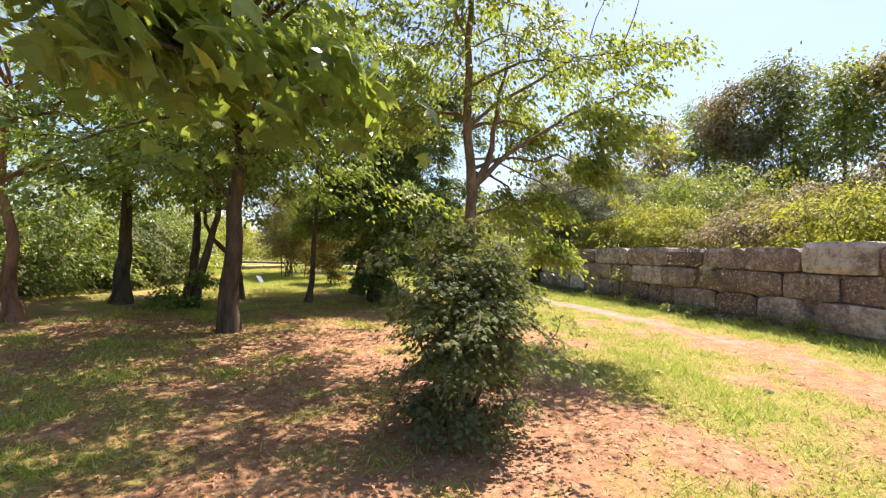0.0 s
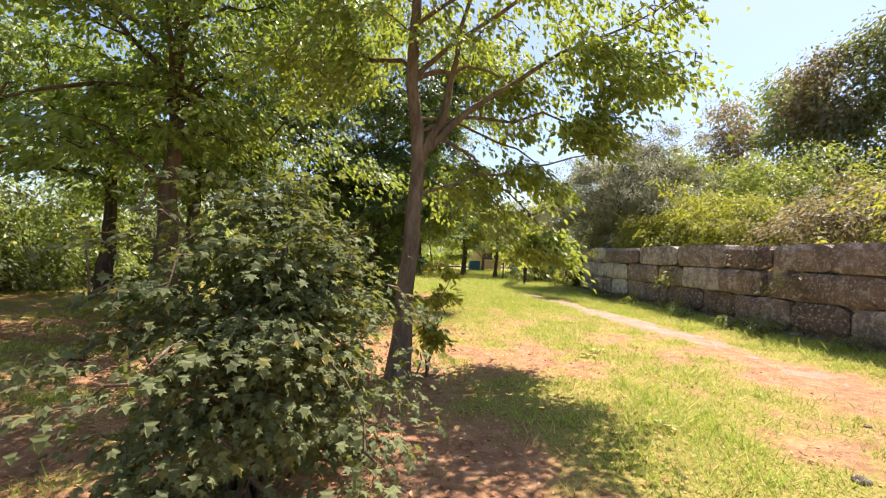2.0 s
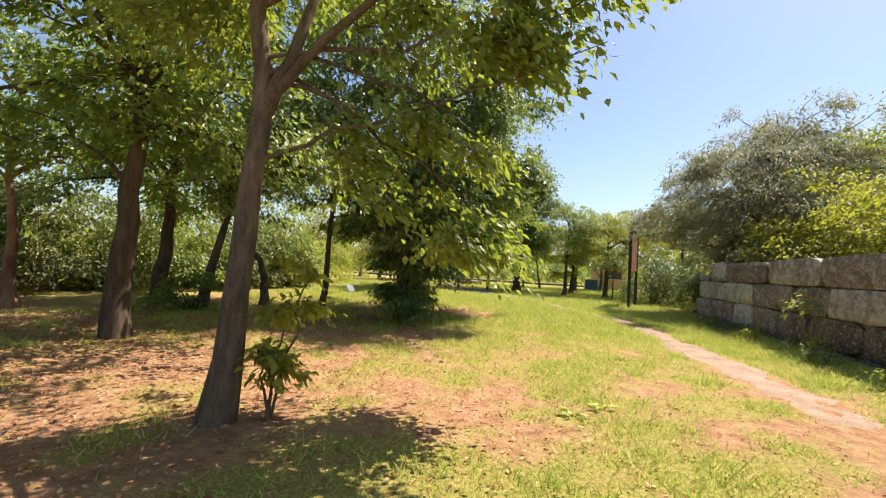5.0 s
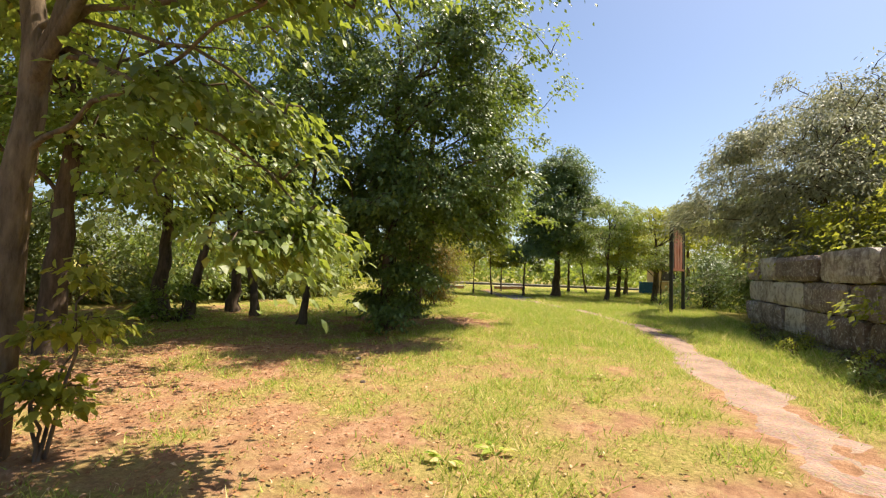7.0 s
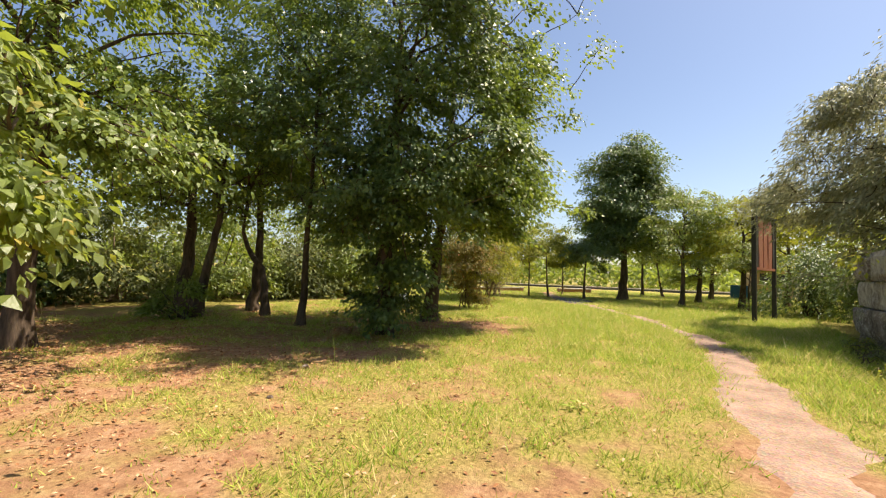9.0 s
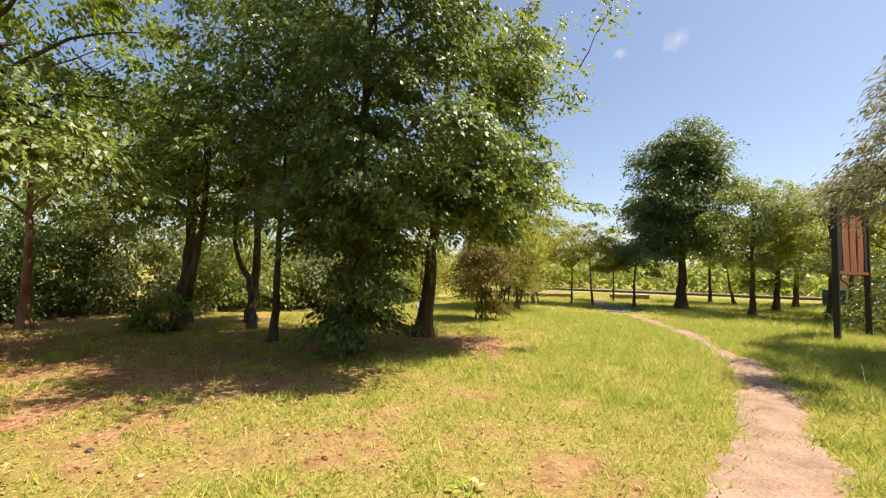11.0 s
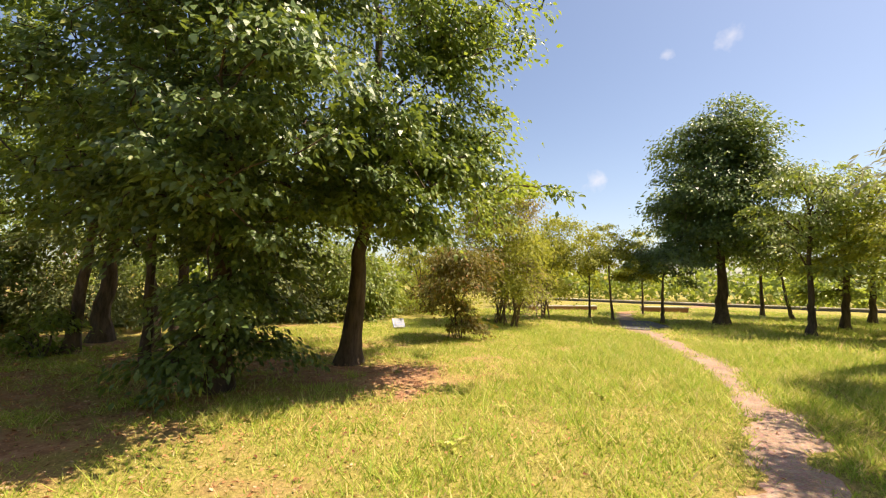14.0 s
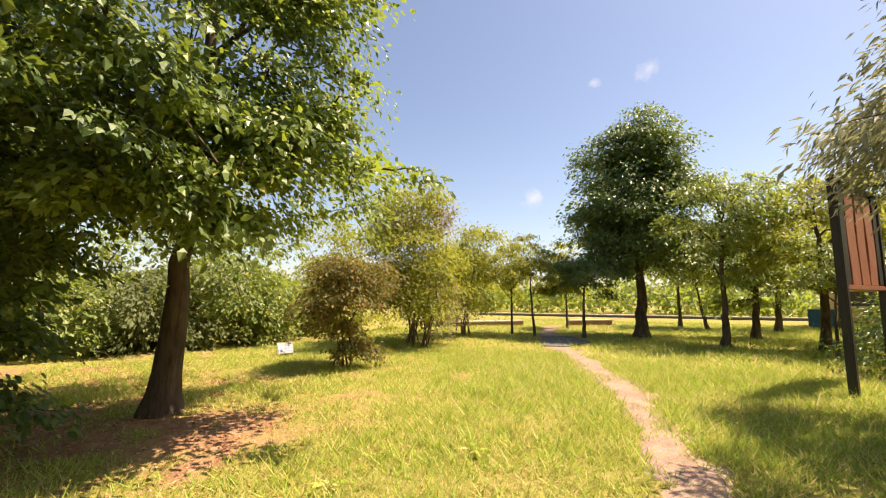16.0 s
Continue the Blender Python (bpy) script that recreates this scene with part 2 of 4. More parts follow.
STEEL = plain_mat("dull_steel", (0.16, 0.16, 0.17), (0.26, 0.26, 0.27), 20, 0.5, 0.8)
CONCRETE = plain_mat("pale_concrete", (0.42, 0.38, 0.33), (0.60, 0.55, 0.48), 3, 0.9)
SLAB = plain_mat("dark_asphalt_slab", (0.075, 0.075, 0.080), (0.15, 0.145, 0.15), 10, 0.9)
BLUE = plain_mat("blue_paint", (0.02, 0.10, 0.24), (0.035, 0.15, 0.32), 5, 0.45)
TIMBER = plain_mat("pale_timber", (0.36, 0.24, 0.11), (0.55, 0.40, 0.21), 5, 0.7, 0, (5, 5, 0.6))
ROOF_GREY = plain_mat("grey_sheet_roof", (0.20, 0.20, 0.20), (0.34, 0.33, 0.32), 6, 0.6)
SEAT_RED = plain_mat("dull_red_brown_wood", (0.22, 0.10, 0.065), (0.34, 0.17, 0.11), 6, 0.7, 0, (1, 8, 8))


# ---------------------------------------------------------------- mesh helpers
def mesh_np(name, verts, faces, mat, smooth=False):
    """A mesh from an array of places and arrays of faces, each of one corner count."""
    me = bpy.data.meshes.new(name)
    verts = np.asarray(verts, np.float32)
    faces = [np.asarray(f, np.int32) for f in faces if len(f)]
    me.vertices.add(len(verts))
    me.vertices.foreach_set("co", verts.ravel())
    loops = np.concatenate([f.ravel() for f in faces])
    sizes = np.concatenate([np.full(len(f), f.shape[1], np.int32) for f in faces])
    me.loops.add(len(loops))
    me.loops.foreach_set("vertex_index", loops)
    me.polygons.add(len(sizes))
    me.polygons.foreach_set("loop_start", np.concatenate([[0], np.cumsum(sizes)[:-1]]).astype(np.int32))
    me.polygons.foreach_set("use_smooth", np.full(len(sizes), smooth))
    me.update(calc_edges=True)
    me.validate()
    me.materials.append(mat)
    return me


class Pile:
    """Gathers pieces of geometry for one mesh."""

    def __init__(self):
        self.v, self.f, self.n = [], {}, 0

    def add(self, v, f):
        v, f = np.asarray(v, float).reshape(-1, 3), np.asarray(f, int)
        self.f.setdefault(f.shape[1], []).append(f + self.n)
        self.v.append(v)
        self.n += len(v)

    def mesh(self, name, mat, smooth=False):
        return mesh_np(name, np.concatenate(self.v), [np.concatenate(a) for a in self.f.values()], mat, smooth)


def part(name, me, parent, label=""):
    ob = new(name, me)
    ob.parent = parent
    return tagged(ob, label)


def thing(name, x, y, z, label, category, group="", kind=""):
    ob = new(name)
    ob.empty_display_size = 0.2
    ob.location = (x, y, z)
    return tagged(ob, label, category, group, kind)


def unit(a):
    return a / (np.linalg.norm(a, axis=-1, keepdims=True) + 1e-9)


def tube(points, radii, sides=6):
    p, r = np.asarray(points, float), np.asarray(radii, float)
    d = unit(np.gradient(p, axis=0))
    ref = np.array([1.0, 0, 0]) if abs(d[0][0]) < 0.8 else np.array([0, 1.0, 0])
    a = unit(np.cross(d, ref))
    b = np.cross(d, a)
    ang = np.linspace(0, 2 * np.pi, sides, endpoint=False)
    ring = (np.cos(ang)[None, :, None] * a[:, None] + np.sin(ang)[None, :, None] * b[:, None]) * r[:, None, None]
    v = (p[:, None] + ring).reshape(-1, 3)
    i = np.arange(len(p) - 1)[:, None] * sides
    j = np.arange(sides)[None]
    k = (j + 1) % sides
    f = np.stack([i + j, i + k, i + sides + k, i + sides + j], -1).reshape(-1, 4)
    return v, f


RHOMB = np.array([(0, 0, 0), (0.45, 0.27, 0.05), (1, 0, -0.10), (0.45, -0.27, 0.05)])
OVAL = np.array([(0, 0, 0), (0.25, 0.24, 0.05), (0.62, 0.22, 0.03), (1, 0, -0.14), (0.62, -0.22, 0.03), (0.25, -0.24, 0.05)])
OVATE = np.array([(0, 0, 0), (0.28, 0.27, 0.05), (0.74, 0.18, 0.02), (1, 0, -0.13), (0.46, -0.29, 0.05)])
LANCE = np.array([(0, 0, 0), (0.4, 0.15, 0.03), (1, 0, -0.08), (0.4, -0.15, 0.03)])
LOBED = np.array([(0, 0, 0), (0.10, 0.42, -0.05), (0.34, 0.24, 0.03), (0.62, 0.50, -0.06), (0.66, 0.18, 0.03), (1.0, 0.0, -0.12),
                  (0.66, -0.18, 0.03), (0.62, -0.50, -0.06), (0.34, -0.24, 0.03), (0.10, -0.42, -0.05)])


def leaves(c, axis, normal, size, shape):
    """Leaves at c along axis, facing normal."""
    axis = unit(axis)
    normal = unit(normal - (normal * axis).sum(-1, keepdims=True) * axis)
    side = np.cross(normal, axis)
    s = size[:, None, None]
    v = c[:, None] + s * (shape[None, :, 0:1] * axis[:, None] + shape[None, :, 1:2] * side[:, None] + shape[None, :, 2:3] * normal[:, None])
    k = len(shape)
    f = np.arange(len(c) * k).reshape(-1, k)
    return v.reshape(-1, 3), f


def spray(rng, centre, r, count, flat, droop, outward, size, shape):
    """One clump of leaves round a twig's end, the leaves hanging outwards."""
    g = rng.normal(size=(count, 3)) * np.array([r, r, r * flat]) * 0.55
    tip = outward * np.array([1, 1, 0])
    along = g @ tip
    g[:, 2] -= 0.35 * droop / 0.22 * np.maximum(along, -0.3 * r) + droop * 0.6 * np.linalg.norm(g[:, :2], axis=1) ** 2 / max(r, 0.05)
    out = unit(outward + 0.9 * g / r)
    ax = out * np.array([1, 1, 0.3]) * 0.8 + rng.normal(size=(count, 3)) * 0.38 - np.array([0, 0, 0.35 + droop])
    nm = np.array([0, 0, 0.85]) + out * 0.55 + rng.normal(size=3) * 0.28 + rng.normal(size=(count, 3)) * 0.36
    return leaves(centre + g, ax, nm, size * rng.uniform(0.6, 1.2, count), shape)


def boughs(rng, blobs, inner, low):
    """Clump places for a crown: boughs in the given blobs, each bough a flat cloud of clumps."""
    cs = []
    for bx, by, bz, rx, ry, rz, k in blobs:
        nb = max(4, k // 6)
        d = unit(rng.normal(size=(nb, 3)))
        rr = rng.uniform(inner ** 2, 1, (nb, 1)) ** 0.5 * rng.uniform(0.80, 1.10, (nb, 1))
        b = np.array([bx, by, bz]) + d * rr * np.array([rx, ry, rz])
        pick = rng.integers(0, nb, k)
        w = 0.20 * (rx + ry) / 2
        g = rng.normal(size=(k, 3)) * np.array([w, w, w * 0.36])
        way = d[pick] * np.array([1, 1, 0])
        g[:, 2] -= 0.40 * (g * way).sum(-1)
        cs.append(b[pick] + g)
    cs = np.concatenate(cs)
    cs[:, 2] = np.maximum(cs[:, 2], low + rng.uniform(0, 0.1, len(cs)))
    return cs


def curve_pts(a, b, rise, n, rng, wob=0.05):
    t = np.linspace(0, 1, n)[:, None]
    a, b = np.asarray(a, float), np.asarray(b, float)
    mid = (a + b) / 2 + np.array([0, 0, rise])
    p = (1 - t) ** 2 * a + 2 * t * (1 - t) * mid + t ** 2 * b
    w = rng.normal(size=(n, 3)) * wob
    w[0] = w[-1] = 0
    return p + w


def ground_z(x, y):
    """The lie of the ground: flat, with low swells and a bank along the wall."""
    x, y = np.asarray(x, float), np.asarray(y, float)
    s = np.clip((x - 8.0) / 1.3, 0, 1)
    s = s * s * (3 - 2 * s)
    e = np.clip((y - 9.0) / 9.0, 0, 1)
    near = np.exp(-((x / 40) ** 2 + ((y - 10) / 60) ** 2))
    return s * (0.20 - 0.12 * e) * (x < 60) * near + near * 0.025 * (np.sin(x * 1.1 + 0.6) * np.cos(y * 0.8) + 0.6 * np.sin(x * 2.3 - y * 1.9))


def gz(x, y):
    return float(ground_z(x, y))


def tree(name, label, category, x, y, trunk, r0, blobs, leaf, mat, bark, seed, clump=0.5, per=60, size=0.12, flat=0.34,
         droop=0.22, first=0.35, limbs=14, group="", shape=RHOMB, inner=0.35, sides=8, flare=1.5, forks=()):
    """trunk: places up the stem relative to the foot. blobs: (x, y, z, rx, ry, rz, clumps) of the crown, relative to the foot."""
    rng = np.random.default_rng(seed)
    top = thing(name, x, y, gz(x, y) - 0.03, label, category, group)
    tp = np.array(trunk, float)
    n = 14
    s = np.linspace(0, 1, n)
    knots = np.linspace(0, 1, len(tp))
    stem = np.stack([np.interp(s, knots, tp[:, i]) for i in range(3)], -1)
    stem[1:-1, :2] += rng.normal(size=(n - 2, 2)) * r0 * 0.12
    rad = r0 * (1 - 0.72 * s)
    rad[0] *= flare
    rad[1] *= 1 + (flare - 1) * 0.25
    pile = Pile()
    pile.add(*tube(stem, rad, sides))
    part("trunk", pile.mesh("trunk", bark, True), top)
    wood, crown = Pile(), Pile()
    cs = boughs(rng, blobs, inner, 0.15)
    h_top = stem[-1, 2]
    lead = rng.permutation(len(cs))[:limbs]
    nodes = [stem[i] for i in range(int(n * first), n)]
    for line, thick in forks:
        q = np.array(line, float)
        u = np.linspace(0, 1, 11)
        pts = np.stack([np.interp(u, np.linspace(0, 1, len(q)), q[:, i]) for i in range(3)], -1)
        pts[1:-1] += rng.normal(size=(9, 3)) * 0.025
        one = Pile()
        one.add(*tube(pts, thick * (1 - 0.85 * u), 8))
        part("limb", one.mesh("limb", bark, True), top)
        nodes += list(pts[3:])
    for i in lead:
        lo = first * h_top
        zz = np.clip(cs[i, 2] - rng.uniform(0.2, 0.6) * np.linalg.norm(cs[i, :2] - stem[-1, :2]), lo + rng.uniform(0, 0.45) * (h_top - lo), h_top * 0.98)
        a = np.array([np.interp(zz, stem[:, 2], stem[:, 0]), np.interp(zz, stem[:, 2], stem[:, 1]), zz])
        pts = curve_pts(a, cs[i], 0.24 * np.linalg.norm(cs[i] - a), 7, rng, 0.05)
        one = Pile()
        one.add(*tube(pts, np.linspace(max(r0 * rng.uniform(0.16, 0.30), 0.016), 0.008, 7), 6))
        part("limb", one.mesh("limb", bark, True), top)
        nodes += list(pts[2:])
    nodes = np.array(nodes)
    order = np.argsort([np.linalg.norm(nodes - c, axis=1).min() for c in cs])
    for c in cs[order]:
        d = np.linalg.norm(nodes - c, axis=1) + 0.6 * np.maximum(0, nodes[:, 2] - c[2])
        a = nodes[np.argmin(d)]
        nodes = np.concatenate([nodes, [c]])
        if np.linalg.norm(a - c) > 0.08:
            pts = curve_pts(a, c, 0.05, 4, rng, 0.03)
            wood.add(*tube(pts, np.linspace(max(0.012, r0 * 0.08), 0.005, 4), 3))
        out = unit(c - np.array([stem[-1, 0], stem[-1, 1], c[2] - 0.2]))
        crown.add(*spray(rng, c, clump * rng.uniform(0.7, 1.35), int(per * rng.uniform(0.6, 1.4)), flat, droop, out, size, shape))
    tagged(part("twigwork", wood.mesh("twigwork", bark, True), top), kind="stuff")
    part("crown", crown.mesh("crown", mat), top)
    return top


def bush(name, label, x, y, blobs, mat, bark, seed, clump=0.3, per=45, size=0.09, stems=9, shape=RHOMB, group="", inner=0.4, category="bush", flat=0.6, droop=0.2):
    """A bush: stems from one foot and sprays of leaves."""
    rng = np.random.default_rng(seed)
    top = thing(name, x, y, gz(x, y) - 0.02, label, category, group)
    cs = boughs(rng, blobs, inner, 0.08)
    wood, crown, nodes = Pile(), Pile(), []
    wide = max(b[3] for b in blobs)
    for i in rng.permutation(len(cs))[:stems]:
        foot = np.array([*rng.normal(size=2) * 0.10 * wide, 0.0])
        pts = curve_pts(foot, cs[i], 0.25 * cs[i, 2], 7, rng, 0.03)
        one = Pile()
        one.add(*tube(pts, np.linspace(0.012 + 0.012 * wide, 0.005, 7), 5))
        part("stem", one.mesh("stem", bark, True), top)
        nodes += list(pts[2:])
    nodes = np.array(nodes)
    order = np.argsort([np.linalg.norm(nodes - c, axis=1).min() for c in cs])
    for c in cs[order]:
        a = nodes[np.argmin(np.linalg.norm(nodes - c, axis=1))]
        nodes = np.concatenate([nodes, [c]])
        if np.linalg.norm(a - c) > 0.05:
            wood.add(*tube(curve_pts(a, c, 0.03, 4, rng, 0.02), np.linspace(0.008, 0.003, 4), 3))
        out = unit(c - np.array([0, 0, c[2] * 0.6]))
        crown.add(*spray(rng, c, clump * rng.uniform(0.7, 1.3), int(per * rng.uniform(0.6, 1.4)), flat, droop, out, size, shape))
    if wood.n:
        tagged(part("twigwork", wood.mesh("twigwork", bark, True), top), kind="stuff")
    part("foliage", crown.mesh("foliage", mat), top)
    return top


def box_bm(bm, x0, x1, y0, y1, z0, z1, bevel=0.0):
    r = bmesh.ops.create_cube(bm, size=1)
    for v in r["verts"]:
        v.co = ((x0 + x1) / 2 + v.co.x * (x1 - x0), (y0 + y1) / 2 + v.co.y * (y1 - y0), (z0 + z1) / 2 + v.co.z * (z1 - z0))
    if bevel:
        bmesh.ops.bevel(bm, geom=list({e for v in r["verts"] for e in v.link_edges}), offset=bevel, segments=2, affect='EDGES')


def done(name, bm, mat):
    me = bpy.data.meshes.new(name)
    bm.to_mesh(me)
    bm.free()
    me.materials.append(mat)
    return me


def box_mesh(name, x0, x1, y0, y1, z0, z1, mat, bevel=0.006):
    bm = bmesh.new()
    box_bm(bm, x0, x1, y0, y1, z0, z1, bevel)
    return done(name, bm, mat)


# ---------------------------------------------------------------- ground and path
def path_mid(y):
    ys = [-40, -4, 3, 8.4, 10.6, 13, 15, 17, 18.6, 20.5, 22, 23.6, 25.9, 27.5, 29.5, 34]
    xs = [8.0, 7.8, 7.6, 7.5, 7.4, 7.22, 6.95, 6.48, 5.75, 4.9, 3.9, 2.95, 1.0, 0.0, -0.9, -3.0]
    return np.interp(y, ys, xs)


def path_half(y):
    return np.interp(y, [-10, 4, 6, 9, 11, 13, 15, 17, 18.6, 20, 22, 24, 26, 30], [0.1, 0.30, 0.40, 0.47, 0.52, 0.46, 0.42, 0.42, 0.32, 0.42, 0.52, 0.42, 0.4, 0.5])


def lattice(x, y, seed):
    """Smooth value noise, 0 to 1."""
    xi, yi = np.floor(x), np.floor(y)
    fx, fy = x - xi, y - yi
    fx, fy = fx * fx * (3 - 2 * fx), fy * fy * (3 - 2 * fy)

    def h(a, b):
        v = np.sin(a * 127.1 + b * 311.7 + seed * 74.7) * 43758.5453
        return v - np.floor(v)

    top = h(xi, yi) * (1 - fx) + h(xi + 1, yi) * fx
    low = h(xi, yi + 1) * (1 - fx) + h(xi + 1, yi + 1) * fx
    return top * (1 - fy) + low * fy


def patches(x, y):
    """Uneven growth at several sizes, about 0 to 1."""
    x, y = np.asarray(x, float), np.asarray(y, float)
    u, v = 0.8 * x + 0.6 * y, -0.6 * x + 0.8 * y
    return 0.26 * lattice(u * 0.55, v * 0.55, 1) + 0.34 * lattice(x * 1.5, y * 1.5, 2) + 0.40 * lattice(u * 3.9, v * 3.9, 3)


def turf(x, y):
    """How grassy the ground is, 0 to 1."""
    g = 0.50 + 1.6 * (patches(x, y) - 0.5)
    g = g + 0.42 * np.clip((y - 10) / 5, 0, 1) * np.clip((x - 1.5) / 2, 0, 1)
    g = g + 0.30 * np.clip((y - 17) / 4, 0, 1)
    g = g - 0.24 * np.clip((3.4 - x) / 3, 0, 1) * np.clip((15.0 - y) / 4, 0, 1) - 0.08 * np.clip((11.5 - y) / 4, 0, 1)
    g = g - 0.30 * np.exp(-(((x - 6.2) / 1.9) ** 2 + ((y - 3.2) / 1.8) ** 2))
    g = g + 0.45 * np.exp(-(((x - 4.1) / 0.9) ** 2 + ((y - 3.9) / 1.4) ** 2))
    g = g - 0.35 * np.exp(-(((x - 1.3) / 2.2) ** 2 + ((y - 15.0) / 1.3) ** 2))
    g = g + 0.55 * np.exp(-((x - 8.9) / 0.6) ** 2)
    g = g - np.interp(y, [0, 5, 9], [0.15, 0.45, 0.9]) * np.exp(-((x - path_mid(y)) / (path_half(y) * 0.72)) ** 2)
    return np.clip(g, 0, 1.2)


def build_ground():
    xs = np.concatenate([[-2500, -900, -350, -150, -80, -50], np.arange(-30, 20, 0.25), [24, 32, 50, 80, 150, 350, 900, 2500]])
    ys = np.concatenate([[-2500, -900, -350, -120, -60, -30, -16], np.arange(-6, 42, 0.25), [48, 56, 70, 100, 180, 400, 900, 2500]])
    gx, gy = np.meshgrid(xs, ys)
    v = np.stack([gx, gy, ground_z(gx, gy)], -1).reshape(-1, 3)
    w = len(xs)
    i = (np.arange(len(ys) - 1)[:, None] * w + np.arange(w - 1)[None]).ravel()
    me = mesh_np("ground", v, [np.stack([i, i + 1, i + w + 1, i + w], -1)], GROUND, True)
    a = me.attributes.new("turf", 'FLOAT', 'POINT')
    a.data.foreach_set("value", turf(v[:, 0], v[:, 1]).astype(np.float32))
    tagged(new("ground", me), "sun-dried turf with bare reddish soil patches", "ground", kind="structure")


def build_path():
    rng = np.random.default_rng(5)
    ys = np.arange(2.5, 33, 0.12)
    cols = np.linspace(-1, 1, 9)
    mid, half = path_mid(ys), path_half(ys)
    rag = np.stack([np.convolve(rng.normal(size=len(ys)), np.ones(5) / 5, "same") for _ in range(2)], -1) * 0.22
    slope = np.gradient(mid, ys)
    nx, ny = 1 / np.sqrt(1 + slope ** 2), -slope / np.sqrt(1 + slope ** 2)
    off = cols[None] * half[:, None] + np.where(cols[None] < 0, rag[:, :1] * -cols[None], rag[:, 1:] * cols[None])
    x, y = mid[:, None] + off * nx[:, None], ys[:, None] + off * ny[:, None]
    z = ground_z(x, y) + np.interp(y, [5.0, 8.0, 9.5], [-0.012, -0.004, 0.012]) - 0.034 * cols[None] ** 4 + 0.10 * (patches(x * 1.5, y * 1.5) - 0.5) * np.maximum(cols[None] ** 2, np.interp(y, [7, 10], [1, 0]))
    v = np.stack([x, y, z], -1).reshape(-1, 3)
    w = len(cols)
    i = (np.arange(len(ys) - 1)[:, None] * w + np.arange(w - 1)[None]).ravel()
    tagged(new("path", mesh_np("path", v, [np.stack([i, i + 1, i + w + 1, i + w], -1)], GRAVEL, True)),
           "narrow trodden path of pale pinkish gravel and sand", "path", kind="structure")


build_ground()
build_path()


# ---------------------------------------------------------------- the stone wall
WALL_X, WALL_END = 9.36, 18.8


def block_mesh(rng, y0, y1, z0, z1, depth, cut=None, worn=0.05):
    """One big hewn block, its front at x = 0, with worn edges. cut: (corner, size) of a broken corner."""
    nu, nv = max(4, int((y1 - y0) / 0.16)), 5
    u, v = np.linspace(0, 1, nu + 1), np.linspace(0, 1, nv + 1)
    gu, gv = np.meshgrid(u, v)
    Y, Z = y0 + gu * (y1 - y0), z0 + gv * (z1 - z0)
    edge = np.minimum(np.minimum(gu * (y1 - y0), (1 - gu) * (y1 - y0)), np.minimum(gv, 1 - gv) * (z1 - z0))
    rel = worn * np.exp(-(edge / 0.045) ** 2)
    ph = rng.uniform(0, 30, 3)
    lump = np.array([[noise.noise((a * 1.7 + ph[0], b * 1.7 + ph[1], ph[2])) + 0.5 * noise.noise((a * 5 + ph[0], b * 5, ph[1])) for a, b in zip(ra, rb)] for ra, rb in zip(Y, Z)])
    X = rel + rng.uniform(0.025, 0.055) * lump
    cy, cz = (y0 + y1) / 2, (z0 + z1) / 2
    corner = ((np.abs(gu - 0.5) * 2) ** 6) * ((np.abs(gv - 0.5) * 2) ** 6)
    pull = corner * rng.uniform(0.02, 0.10)
    Y, Z = Y + (cy - Y) * pull / (y1 - y0) * 1.6, Z + (cz - Z) * pull / (z1 - z0) * 1.2
    Z = Z + (gv == 1) * 0.02 * lump
    if cut:
        (su, sv), size = cut
        du, dv = (gu if su == 0 else 1 - gu) * (y1 - y0), (gv if sv == 0 else 1 - gv) * (z1 - z0)
        k = np.clip(1 - (du / size + dv / (size * 1.3)), 0, 1)
        X = X + k * 0.3
        Y = Y + (1 if su == 0 else -1) * k * size * 0.6
    front = np.stack([X, Y, Z], -1).reshape(-1, 3)
    back = np.stack([np.full_like(X, depth), Y, Z], -1).reshape(-1, 3)
    w, h, n = nu + 1, nv + 1, (nu + 1) * (nv + 1)
    i = (np.arange(nv)[:, None] * w + np.arange(nu)[None]).ravel()
    f = [np.stack([i, i + w, i + w + 1, i + 1], -1)]
    rim = list(range(w)) + [w * k + w - 1 for k in range(1, h)] + [w * (h - 1) + k for k in range(w - 2, -1, -1)] + [w * k for k in range(h - 2, 0, -1)]
    rim = np.array(rim)
    nxt = np.roll(rim, -1)
    f.append(np.stack([rim, nxt, nxt + n, rim + n], -1))
    f.append(np.array([[n, n + w - 1, 2 * n - 1, 2 * n - w]]))
    return mesh_np("stone_block", np.concatenate([front, back]), f, STONE, False)


